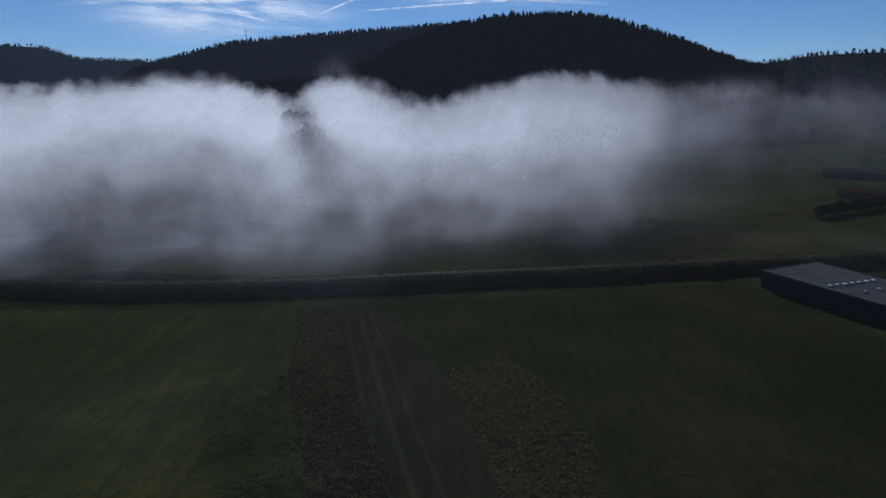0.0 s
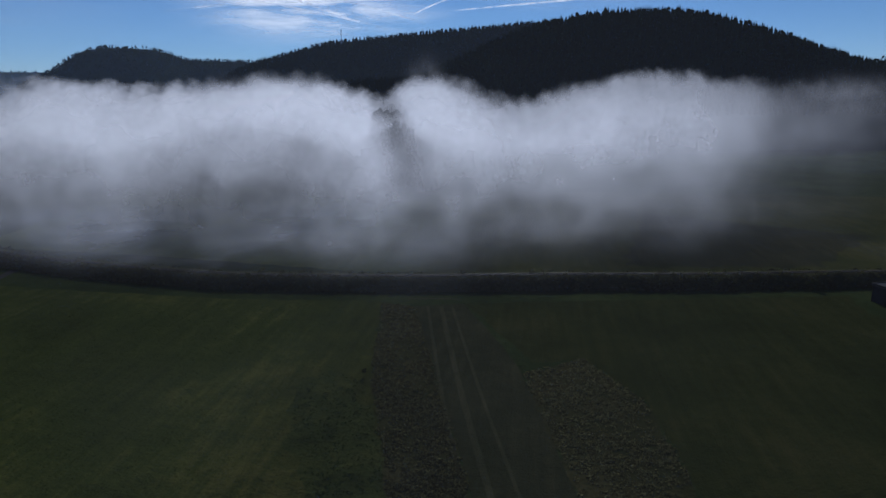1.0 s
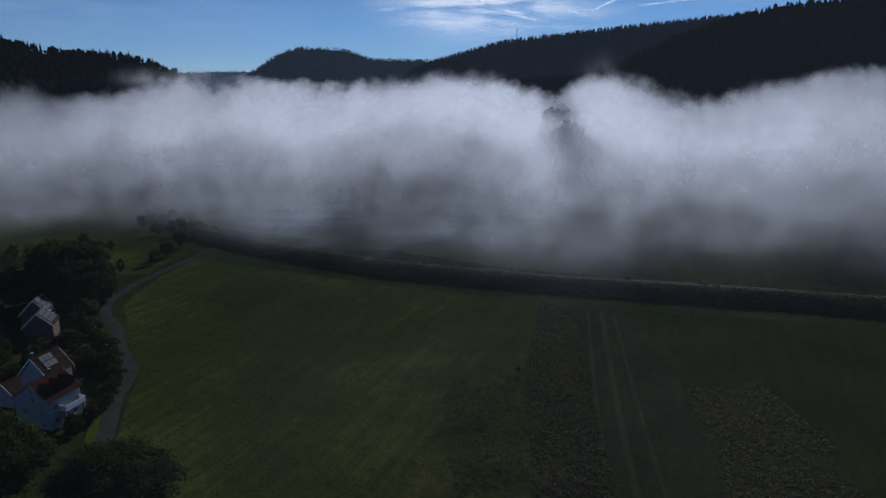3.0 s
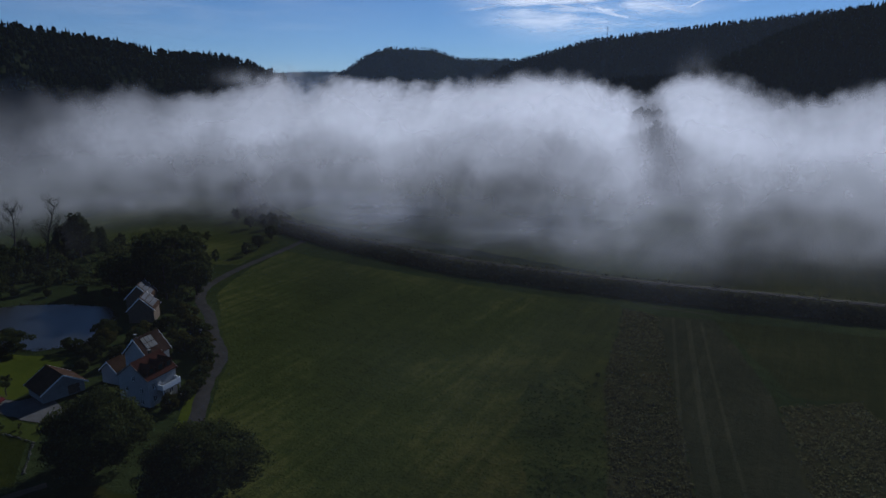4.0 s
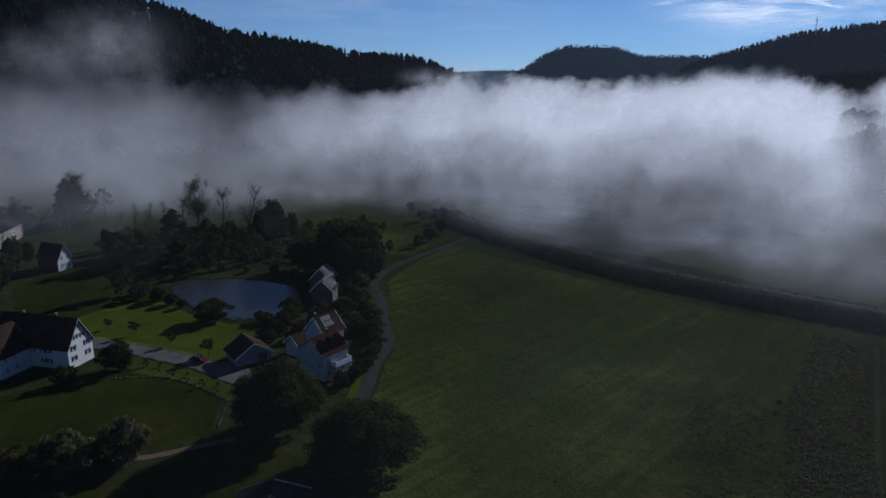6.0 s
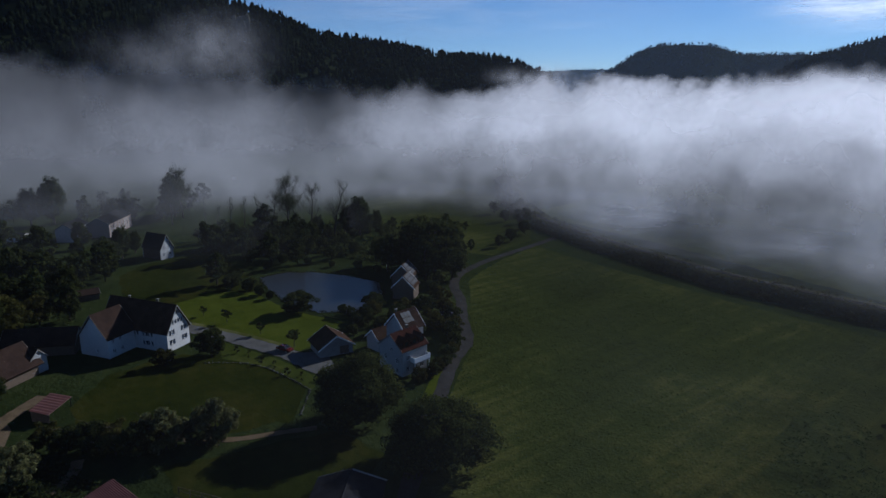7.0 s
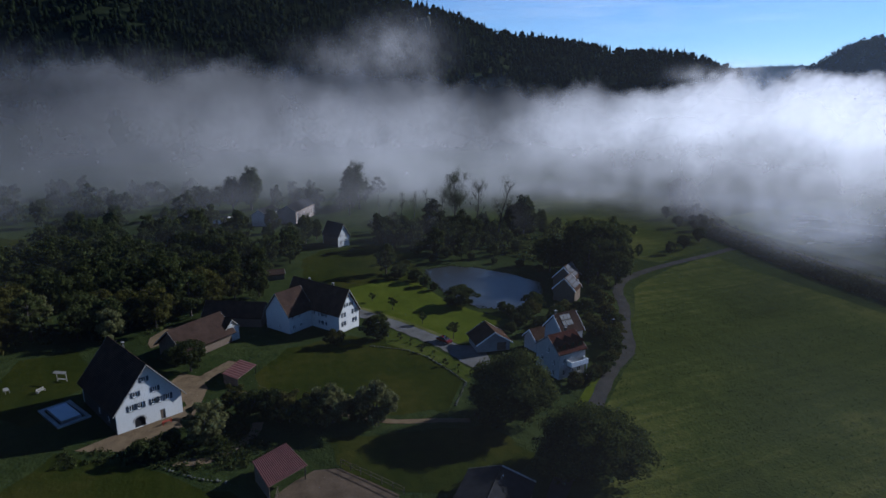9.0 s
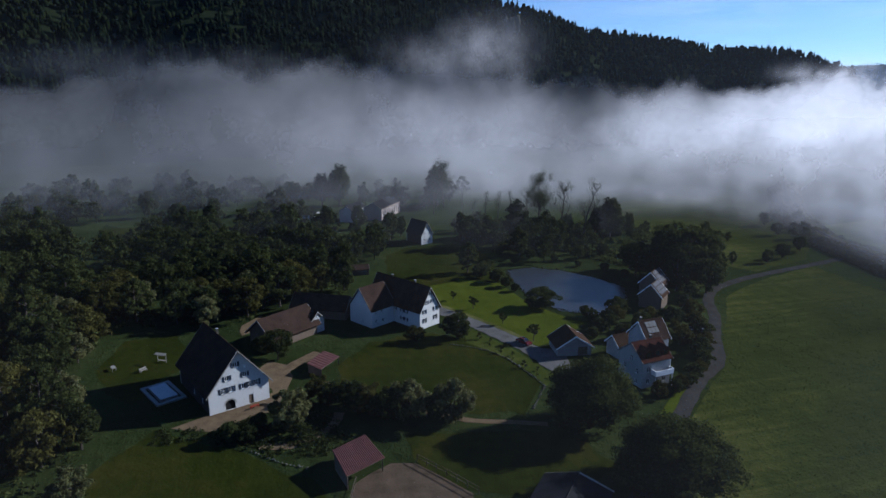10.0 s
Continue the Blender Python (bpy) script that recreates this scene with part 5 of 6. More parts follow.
def dormer(parent, x, half, y_out, z0, z1, roof):
    """A small gabled dormer on the +y roof slope."""
    d = part("dormer", ([(x - half, y_out, z0), (x + half, y_out, z0), (x + half, y_out, z1), (x, y_out, z1 + half * 0.9), (x - half, y_out, z1),
             (x - half, 0.6, z0), (x + half, 0.6, z0), (x + half, 0.6, z1), (x, 0.6, z1 + half * 0.9), (x - half, 0.6, z1)],
             [[0, 1, 2, 3, 4], [1, 6, 7, 2], [0, 4, 9, 5], [2, 7, 8, 3], [3, 8, 9, 4], [5, 9, 8, 7, 6]]), roof, parent, "tile-hung gabled dormer")
    for s in (-1, 1):
        part("dormer_roof", slab([(x, y_out + 0.3, z1 + half * 0.9 + 0.1), (x, 0.4, z1 + half * 0.9 + 0.1), (x + s * (half + 0.25), 0.4, z1 - 0.12), (x + s * (half + 0.25), y_out + 0.3, z1 - 0.12)], 0.1), roof, d)
    part("pane", box_shape(x - half * 0.55, x + half * 0.55, y_out + 0.004, y_out + 0.04, z0 + 0.5, z1), M_GLASS, d)


for dx in (-1.6, -4.0, -6.2):
    dormer(C, dx, 0.9, 3.4, 6.2, 7.7, M_TILE_RED)
part("balcony_floor", box_shape(-7.0, -2.2, 3.903, 5.4, 2.75, 2.95, 0.02), M_CONCRETE, C)
for i in range(2):
    part("balcony_post", box_shape(-6.9 + i * 4.4, -6.7 + i * 4.4, 5.1, 5.3, -0.3, 2.748), M_WHITE, C)
part("balcony_parapet", joined(*[(list(map(tuple, [(x0, y0, 2.953), (x1, y0, 2.953), (x1, y1, 2.953), (x0, y1, 2.953), (x0, y0, 4.1), (x1, y0, 4.1), (x1, y1, 4.1), (x0, y1, 4.1)])),
     [[0, 3, 2, 1], [4, 5, 6, 7], [0, 1, 5, 4], [1, 2, 6, 5], [2, 3, 7, 6], [3, 0, 4, 7]]) for x0, x1, y0, y1 in ((-7.0, -2.2, 5.3, 5.4), (-7.0, -6.9, 3.91, 5.3), (-2.3, -2.2, 3.91, 5.3))]),
     M_WHITE, C, "pale blue-white balcony parapet")
house("annex_house", "house annex with brown roof and solar panels", "house", -120.4, 78.6, -82, 6.0, 6.4, 7.2, 10.6, M_PLASTER2, M_TILE_BROWN, right=[(-1.4, 4, 0.9, 1.2), (-3.4, 4, 0.9, 1.2)], over=0.4,
      shutters=False, verge=M_WHITE, panels=(1, -4.0, -1.0, 3, 0.12, 0.75, 2), chimney=[(-1.0, -0.8, 11.4)])
house("low_annex", "low dark-roofed annex with pale verge", "house annex", -126.5, 76.0, -82, 9, 4.6, 3.2, 5.2, M_PLASTER2, M_TILE_DARK, over=0.4, shutters=False, verge=M_WHITE)
house("solar_shed", "shed with a roof full of solar panels", "shed", -154.0, 103.5, -50, 6.0, 6.5, 4.0, 7.2, M_WOOD, M_TILE_DARK, over=0.4, shutters=False, verge=M_WHITE, panels=(1, -5.8, -0.2, 6, 0.05, 0.95, 3))
house("solar_shed", "taller shed with a roof full of solar panels", "shed", -160.5, 107.5, -50, 6.5, 6.5, 5.2, 8.6, M_WOOD, M_TILE_DARK, over=0.4, shutters=False, verge=M_WHITE, panels=(1, -6.3, -0.2, 7, 0.05, 0.95, 3))
house("garage", "dark-roofed garage with a white gable", "garage", -129.0, 67.4, -8, 7.0, 8.2, 2.4, 5.0, M_CONCRETE, M_TILE_DARK, over=0.6, shutters=False, doors=[(2.0, 2.4, 2.1)], verge=M_WHITE)
house("gabled_cottage", "narrow white gabled cottage in the mist", "house", -247.2, 60.6, 24, 10, 5.6, 4.2, 9.0, M_PLASTER, M_ROOF_SLATE,
      front=[(-1.4, 1.2, 0.8, 1.2), (1.4, 1.2, 0.8, 1.2), (-1.2, 4.0, 0.7, 1.0), (1.2, 4.0, 0.7, 1.0), (0, 6.2, 0.6, 0.8)], over=0.35, shutters=False, flank=M_WALL_SHADED)
house("pink_hall", "long pale pink hall with tall windows in the mist", "hall", -320.5, 60.2, 147, 24.0, 9.0, 5.8, 8.4, M_PINK, M_ROOF_SLATE, left=[(-2.2 - 2.8 * i, 1.0, 0.9, 3.8) for i in range(8)], over=0.2, shutters=False)
house("grey_hall", "grey-white hall with tall windows in the mist", "hall", -311.0, 42.0, 147, 14.0, 7.0, 5.4, 7.6, M_PLASTER2, M_ROOF_SLATE, left=[(-1.6 - 2.6 * i, 1.0, 0.9, 3.6) for i in range(5)], over=0.2, shutters=False)
house("barn", "low barn with a wide brown tiled roof", "barn", -155.0, -4.2, -53, 14.0, 9.0, 3.2, 6.9, M_WOOD, M_TILE_BROWN, over=0.9, shutters=False, doors=[(0, 3.0, 2.9)])
house("barn_gable", "small white gabled extension of the barn", "barn", -160.5, 10.0, 32, 5.0, 4.0, 3.6, 5.6, M_PLASTER2, M_TILE_DARK, over=0.2, shutters=False, front=[(0, 4.2, 0.6, 0.8)])
house("long_shed", "long low dark-roofed shed beside the farmhouse", "shed", -170.5, 19.5, 62, 16.0, 7.0, 2.8, 5.8, M_WOOD, M_TILE_DARK, over=0.4, shutters=False)
verge_shed = house("verge_shed", "dark-roofed shed with a pale verge among trees", "shed", -73.2, 37.8, -41.4, 8.0, 10.0, 2.5, 4.1, M_WOOD, M_ROOF_SLATE, over=0.5, shutters=False)
part("verge_flashing", slab([(-8.55, 0.0, 4.24), (-8.15, 0.0, 4.24), (-8.15, 5.5, 2.48), (-8.55, 5.5, 2.48)], 0.03), M_STONE, verge_shed, "pale metal verge flashing")


house("low_hall", "long low white-walled hall in the mist", "hall", -311, 22, 55, 21, 6.0, 2.6, 3.6, M_PLASTER, M_ROOF_SLATE, over=0.2, shutters=False,
      left=[(-2.0 - 2.4 * i, 0.8, 1.3, 1.5) for i in range(8)])
house("tool_shed", "low shed with a brown roof among trees", "shed", -212, 31, 88, 8.5, 4.5, 2.0, 3.0, M_WOOD, M_TILE_BROWN, over=0.3, shutters=False)
garden_wall = thing("garden_wall", "long low pale garden wall in the mist", "wall", pose(-282, 3.4, 0, 0, 0, 120), kind="structure")
part("coping", box_shape(-0.2, 16.2, -0.25, 0.25, 1.2, 1.32, 0.02), M_CONCRETE, garden_wall)
part("masonry", box_shape(0, 16, -0.18, 0.18, -0.2, 1.198, 0.02), M_PLASTER2, garden_wall)
rg = random.Random(91)
v, f = [], []
for i in range(9):
    bv, bf = blob(rg, 5, 8)
    bv = bv * np.array([rg.uniform(3, 6), rg.uniform(3, 6), rg.uniform(6, 13)]) + np.array([rg.uniform(-9, 9), rg.uniform(-3, 3), rg.uniform(-4, 6)])
    f += [[int(q) + len(v) for q in t] for t in bf]
    v += [tuple(q) for q in bv]
thing("rock_outcrop", "pale grey rock outcrop among the hillside trees", "rock", pose(-863.5, 332.5, 138, 0, 0, 69), data=mesh("rock_outcrop", v, f, M_WALLSTONE))


def lean_to(name, label, corners, z_hi, z_lo, material, ribs):
    """A monopitch roof of ribbed sheets on posts; corners run high, high, low, low."""
    cx, cy = sum(c[0] for c in corners) / 4, sum(c[1] for c in corners) / 4
    root = thing(name, label, "shed", pose(cx, cy, 0))
    zs = (z_hi, z_hi, z_lo, z_lo)
    p = [Vector((c[0] - cx, c[1] - cy, z)) for c, z in zip(corners, zs)]
    for c in p:
        q = c * 0.9
        part("post", box_shape(q.x - 0.08, q.x + 0.08, q.y - 0.08, q.y + 0.08, -0.2, c.z - 0.16), M_WOOD, root)
    part("roof_deck", slab(p, 0.1), M_WOOD, root)
    lift = Vector((0, 0, 0.05))
    for i in range(ribs):
        a, b = (i + 0.0) / ribs, (i + 0.93) / ribs
        h0, h1, l0, l1 = p[0].lerp(p[1], a), p[0].lerp(p[1], b), p[3].lerp(p[2], a), p[3].lerp(p[2], b)
        mh, ml = h0.lerp(h1, 0.5) + Vector((0, 0, 0.09)), l0.lerp(l1, 0.5) + Vector((0, 0, 0.09))
        z = Vector((0, 0, 0.012))
        part("roof_sheet", ([h0 + z, mh, h1 + z, l1 + z, ml, l0 + z], [[0, 1, 4, 5], [1, 2, 3, 4], [0, 2, 1], [5, 4, 3]]), material, root)
    for a, b in ((0, 1), (3, 0)):
        part("back_wall", ([p[a] * 0.93 - lift * 4, p[b] * 0.93 - lift * 4, Vector((p[b].x * 0.93, p[b].y * 0.93, -0.2)), Vector((p[a].x * 0.93, p[a].y * 0.93, -0.2)),
             p[a] * 0.90 - lift * 4, p[b] * 0.90 - lift * 4, Vector((p[b].x * 0.90, p[b].y * 0.90, -0.2)), Vector((p[a].x * 0.90, p[a].y * 0.90, -0.2))],
             [[0, 1, 2, 3], [7, 6, 5, 4], [0, 4, 5, 1], [2, 6, 7, 3], [1, 5, 6, 2], [0, 3, 7, 4]]), M_WOOD, root)
    return root


lean_to("open_shed", "open shed with a ribbed red sheet-metal roof", [(-97.0, 7.3), (-100.6, 13.3), (-94.0, 15.6), (-90.3, 8.8)], 3.5, 2.6, M_METAL_RED, 22)
lean_to("red_lean_to", "low lean-to with a plain red metal roof", [(-136.2, 5.6), (-142.4, 10.0), (-139.0, 13.2), (-133.0, 8.4)], 2.3, 1.9, M_METAL_RED, 8)

# covered pool on its terrace
pool = thing("covered_pool", "covered garden pool on a pale paved terrace", "pool", pose(-133.9, -24.0, 0, 0, 0, 27))
M_COVER = plain("pool_cover", (0.42, 0.43, 0.46), 0.08, 1.0, 0.6)
part("terrace", joined(*[bar(lambda s, z, d: (s, d, z), *q) for q in ((-5.2, 5.0, -0.2, 0.30, -3.0, -2.3), (-5.2, 5.0, -0.2, 0.30, 2.3, 3.0), (-5.2, -4.3, -0.2, 0.30, -2.3, 2.3), (4.1, 5.0, -0.2, 0.30, -2.3, 2.3))]), M_CONCRETE, pool, "pale stone terrace rim")
part("basin", box_shape(-4.298, 4.098, -2.298, 2.298, -0.2, 0.02), M_DARK, pool, "dark pool basin")
part("pool_frame", joined(*[bar(lambda s, z, d: (s, d, z), a, b, 0.023, 0.62, c, d) for a, b, c, d in ((-3.7, 3.5, -1.75, -1.62), (-3.7, 3.5, 1.62, 1.75), (-3.7, -3.57, -1.62, 1.62), (3.37, 3.5, -1.62, 1.62))]), M_STEEL, pool)
for i in range(4):
    part("cover_panel", box_shape(-3.56 + i * 1.73, -3.56 + i * 1.73 + 1.70, -1.61, 1.61, 0.50, 0.60, 0.01), M_COVER, pool, "pale translucent pool cover panel")


# ---------------------------------------------------------------- industrial hall beyond the meadow
hall = thing("warehouse", "large flat-roofed grey warehouse beside the meadow", "warehouse", pose(104.3, 203.1, 0, 0, 0, -66))
M_CLAD = plain("dark_cladding", (0.026, 0.027, 0.027), 0.2, 0.4, 0.9)
for x0, x1, y0, y1 in ((0, 64, 0, 0.3), (0, 64, 25.7, 26), (0, 0.3, 0.303, 25.697), (63.7, 64, 0.303, 25.697)):
    part("wall", box_shape(x0, x1, y0, y1, -0.3, 5.0), M_CLAD, hall)
part("roof", box_shape(-0.4, 64.4, -0.4, 26.4, 5.003, 5.5, 0.05), plain("flat_roof_gravel", (0.06, 0.06, 0.062), 0.3, 0.2, 1.0, 0, 0, 0.0), hall)
for x0, x1, y0, y1 in ((-0.4, 64.4, -0.4, -0.1), (-0.4, 64.4, 26.1, 26.4), (-0.4, -0.1, -0.098, 26.098)):
    part("parapet", box_shape(x0, x1, y0, y1, 5.503, 5.75, 0.03), M_CLAD, hall)
for i in range(8):
    part("pilaster", box_shape(3.8 + i * 8, 4.2 + i * 8, -0.12, -0.004, -0.3, 4.99), M_CLAD, hall)
for i in range(7):
    x, y = 21.4 + i * 0.25, 3.0 + i * 2.9
    sky_base = part("skylight_kerb", box_shape(x - 0.7, x + 0.7, y - 0.7, y + 0.7, 5.503, 5.75, 0.02), M_CONCRETE, hall)
    part("skylight", box_shape(x - 0.6, x + 0.6, y - 0.6, y + 0.6, 5.753, 6.1, 0.25), M_WHITE, sky_base, "white domed skylight")
for i in range(3):
    part("roof_vent", box_shape(29.0, 30.0, 6.4 + i * 6, 7.4 + i * 6, 5.503, 6.1, 0.1), M_STEEL, hall, "pale metal roof vent")
house("works_building", "long low works building in the misty distance", "works building", 330, 470, -30, 46, 16, 4.5, 6.4, M_CLAD, M_TILE_BROWN, over=0.4, shutters=False)
house("works_shed", "low dark works shed behind a hedge", "works building", 276, 372, -40, 40, 12, 3.4, 4.8, M_WOOD, M_TILE_DARK, over=0.4, shutters=False)


# ---------------------------------------------------------------- vehicles
def car(x, y, turn, paint, label, base=0.05, long=4.3):
    root = thing("parked_car", label, "car", pose(x, y, base, 0, 0, turn))
    prof = [(-long / 2, 0.35), (-long / 2, 0.75), (-long / 2 + 0.15, 0.92), (-1.1, 0.98), (1.2, 0.98), (long / 2 - 0.1, 0.85), (long / 2, 0.65), (long / 2, 0.35)]
    n = len(prof)
    bm = bmesh.new()
    ring = [[bm.verts.new((px, s * 0.86 * (0.94 if pz > 0.9 else 1), pz)) for px, pz in prof] for s in (-1, 1)]
    bm.faces.new(ring[0])
    bm.faces.new(list(reversed(ring[1])))
    for i in range(n):
        bm.faces.new((ring[0][i], ring[1][i], ring[1][(i + 1) % n], ring[0][(i + 1) % n]))
    bmesh.ops.recalc_face_normals(bm, faces=bm.faces)
    bmesh.ops.bevel(bm, geom=list(bm.edges), offset=0.05, segments=2, affect="EDGES")
    part("body", bm, paint, root)
    cab = [(-1.55, 0.98), (-1.0, 1.42), (0.55, 1.42), (1.2, 0.98)]
    v = [(px, s * (0.80 if pz < 1.2 else 0.64), pz) for s in (-1, 1) for px, pz in cab]
    part("windows", (v, [[0, 1, 2, 3], [7, 6, 5, 4], [0, 4, 5, 1], [2, 6, 7, 3]]), M_GLASS, root)
    part("car_roof", box_shape(-0.98, 0.53, -0.63, 0.63, 1.422, 1.46, 0.015), paint, root)
    for wx in (-1.3, 1.3):
        for s in (-1, 1):
            vv = [(wx + r * math.cos(a), s * w, 0.31 + r * math.sin(a)) for w, r in ((0.70, 0.31), (0.88, 0.31)) for a in [2 * math.pi * j / 12 for j in range(12)]]
            t = part("wheel", (vv, [list(range(12)), list(range(23, 11, -1))] + [[j, (j + 1) % 12, 12 + (j + 1) % 12, 12 + j] for j in range(12)]), M_DARK, root)
            rr = [(wx + 0.19 * math.cos(a), s * w, 0.31 + 0.19 * math.sin(a)) for w in (0.883, 0.90) for a in [2 * math.pi * j / 8 for j in range(8)]]
            part("rim", (rr, [list(range(8)), list(range(15, 7, -1))] + [[j, (j + 1) % 8, 8 + (j + 1) % 8, 8 + j] for j in range(8)]), M_STEEL, t)
    for s in (-0.6, 0.6):
        part("headlight", box_shape(long / 2 - 0.06, long / 2 + 0.02, s - 0.16, s + 0.16, 0.6, 0.74, 0.02), M_GLASS, root)
    return root


M_CAR_RED = plain("red_car_paint", (0.09, 0.010, 0.009), 0.05, 1, 0.25, 0.1, 0, 0.5)
M_CAR_DARK = plain("dark_car_paint", (0.03, 0.032, 0.036), 0.05, 1, 0.5, 0.0, 0, 0.2)
M_CAR_WHITE = plain("white_car_paint", (0.6, 0.6, 0.6), 0.05, 1, 0.3, 0.0, 0, 0.5)
car(-138.9, 58.6, 20, M_CAR_RED, "red car parked on the driveway")
car(-135.0, 105.6, 40, M_CAR_DARK, "dark car parked beside the lane")
car(-87.5, -1.5, 70, M_CAR_DARK, "dark car parked on the grass", 0.03)
for x, y in ((228, 358), (233, 362), (256, 374), (262, 368), (312, 474)):
    car(x, y, 30, M_CAR_WHITE, "white van parked at the works", 0.0, 5.2)


# ---------------------------------------------------------------- garden things
def bench(x, y, turn, paint, label):
    root = thing("garden_bench", label, "bench", pose(x, y, 0.04, 0, 0, turn))
    for i in range(4):
        part("seat_slat", box_shape(-0.9, 0.9, -0.25 + i * 0.13, -0.14 + i * 0.13, 0.43, 0.47), paint, root)
    for i in range(3):
        part("back_slat", box_shape(-0.9, 0.9, 0.27, 0.30, 0.55 + i * 0.14, 0.65 + i * 0.14), paint, root)
    for sx in (-0.8, 0.8):
        part("leg", box_shape(sx - 0.04, sx + 0.04, -0.24, -0.16, 0, 0.43), paint, root)
        part("leg", box_shape(sx - 0.04, sx + 0.04, 0.305, 0.36, 0, 0.98), paint, root)
    return root


M_RED_PAINT = plain("red_bench_paint", (0.25, 0.05, 0.03), 0.15, 3, 0.6)
bench(-122.4, -5.6, -67, M_RED_PAINT, "red wooden bench against the farmhouse wall")
bench(-146.6, -29.8, 140, M_WOOD_PALE, "pale wooden garden bench on the lawn")
table = thing("garden_table", "pale wooden garden table on the lawn", "table", pose(-149.3, -36.5, 0.04, 0, 0, 25))
part("tabletop", box_shape(-0.9, 0.9, -0.45, 0.45, 0.70, 0.75, 0.01), M_WOOD_PALE, table)
for sx, sy in ((-0.8, -0.35), (0.8, -0.35), (-0.8, 0.35), (0.8, 0.35)):
    part("leg", box_shape(sx - 0.04, sx + 0.04, sy - 0.04, sy + 0.04, 0, 0.698), M_WOOD_PALE, table)
swing = thing("garden_swing", "pale wooden garden swing on the lawn", "swing seat", pose(-151.0, -26.5, 0.04, 0, 0, 60))
for sx in (-1.1, 1.1):
    part("post", box_shape(sx - 0.05, sx + 0.05, -0.05, 0.05, 0, 2.1), M_WOOD_PALE, swing)
part("roof", slab([(-1.4, 0, 2.35), (1.4, 0, 2.35), (1.4, -0.8, 2.1), (-1.4, -0.8, 2.1)], 0.05), M_WOOD_PALE, swing)
part("seat", box_shape(-0.9, 0.9, -0.25, 0.25, 0.45, 0.52, 0.01), M_WOOD_PALE, swing)

# clipped shrubs along the driveway
TUFT = tree_kind("clipped_shrub", "small dark clipped shrub beside the driveway", "shrub", 1.5, 0.6, 0.0, 14, 26, 0.12, M_LEAF, 21, 2)
for i in range(12):
    t = i / 11
    plant(TUFT, -147 + 26 * t, 49.8 + 6.2 * t - 1.5 * (i % 2), (0.7, 1.35, 0.9, 0.6)[i % 4], group="shrubs along the driveway")


def stone_wall(name, label, line, height, seed):
    """A low dry wall of loose stones."""
    rng = random.Random(seed)
    root = thing(name, label, "wall", kind="structure")
    shapes = [mesh("stone", *(lambda b: ([tuple(v * np.array([0.42, 0.28, 0.2])) for v in b[0]], [list(map(int, f)) for f in b[1]]))(blob(random.Random(seed + q), 3, 6)), M_WALLSTONE) for q in range(4)]
    pts = [Vector(p) for p in line]
    for i in range(len(pts) - 1):
        n = int((pts[i + 1] - pts[i]).length / 0.75)
        for k in range(n):
            p = pts[i].lerp(pts[i + 1], (k + rng.random() * 0.5) / n)
            for lvl in range(height):
                s = new("stone", shapes[rng.randrange(4)])
                s.parent = root
                s.matrix_basis = pose(p.x + rng.uniform(-0.12, 0.12), p.y + rng.uniform(-0.12, 0.12), 0.14 + lvl * 0.3, rng.uniform(-15, 15), rng.uniform(-15, 15), rng.uniform(0, 360))
                s.scale = (rng.uniform(0.5, 1.0),) * 3


stone_wall("drystone_wall", "low drystone wall round the paddock", [(-143.5, 41.0), (-137.7, 48.2), (-131.9, 51.3), (-124.3, 52.9), (-115.9, 54.0), (-107, 47.5)], 1, 31)
stone_wall("stone_edging", "pale loose stones edging the garden pond", [(-106, -6), (-101, -1), (-98, 3.5)], 1, 32)


def fence(name, label, line, gap, height):
    root = thing(name, label, "fence")
    pts = [Vector(p) for p in line]
    post = None
    for i in range(len(pts) - 1):
        d = pts[i + 1] - pts[i]
        n = max(1, int(d.length / gap))
        for k in range(n + (i == len(pts) - 2)):
            p = pts[i] + d * (k / n)
            if post is None:
                post = part("post", box_shape(-0.06, 0.06, -0.06, 0.06, -0.2, height, 0.01), M_WOOD, root)
                post.location = (p.x, p.y, 0.04)
            else:
                o = new("post", post.data)
                o.parent, o.location = root, (p.x, p.y, 0.04)
        ang = math.atan2(d.y, d.x)
        for z in (0.45, 0.95):
            r = part("rail", box_shape(0, d.length, 0.061, 0.10, z * height - 0.05, z * height + 0.05), M_WOOD, root)
            r.matrix_basis = pose(pts[i].x, pts[i].y, 0.04, 0, 0, math.degrees(ang))


fence("yard_fence", "weathered pale post and rail fence round the yard", [(-95.6, 21.4), (-90, 25), (-84, 28.6)], 1.8, 1.3)
fence("yard_fence", "weathered pale post and rail fence below the open shed", [(-91.6, 10.4), (-88, 9.2), (-84, 8.0)], 1.8, 1.5)
mast = thing("radio_mast", "thin steel radio mast on the ridge", "mast", pose(-475, 1635, 170))
part("lattice", joined(*[bar(lambda s, z, d: (s, d, z), a - 0.25, a + 0.25, 0, 45, b - 0.25, b + 0.25) for a, b in ((-1, -1), (1, -1), (0, 1))],
     *[bar(lambda s, z, d: (s, d, z), -1.2, 1.2, zz, zz + 0.5, -1.2, 1.2) for zz in range(3, 45, 6)]), M_STEEL, mast)


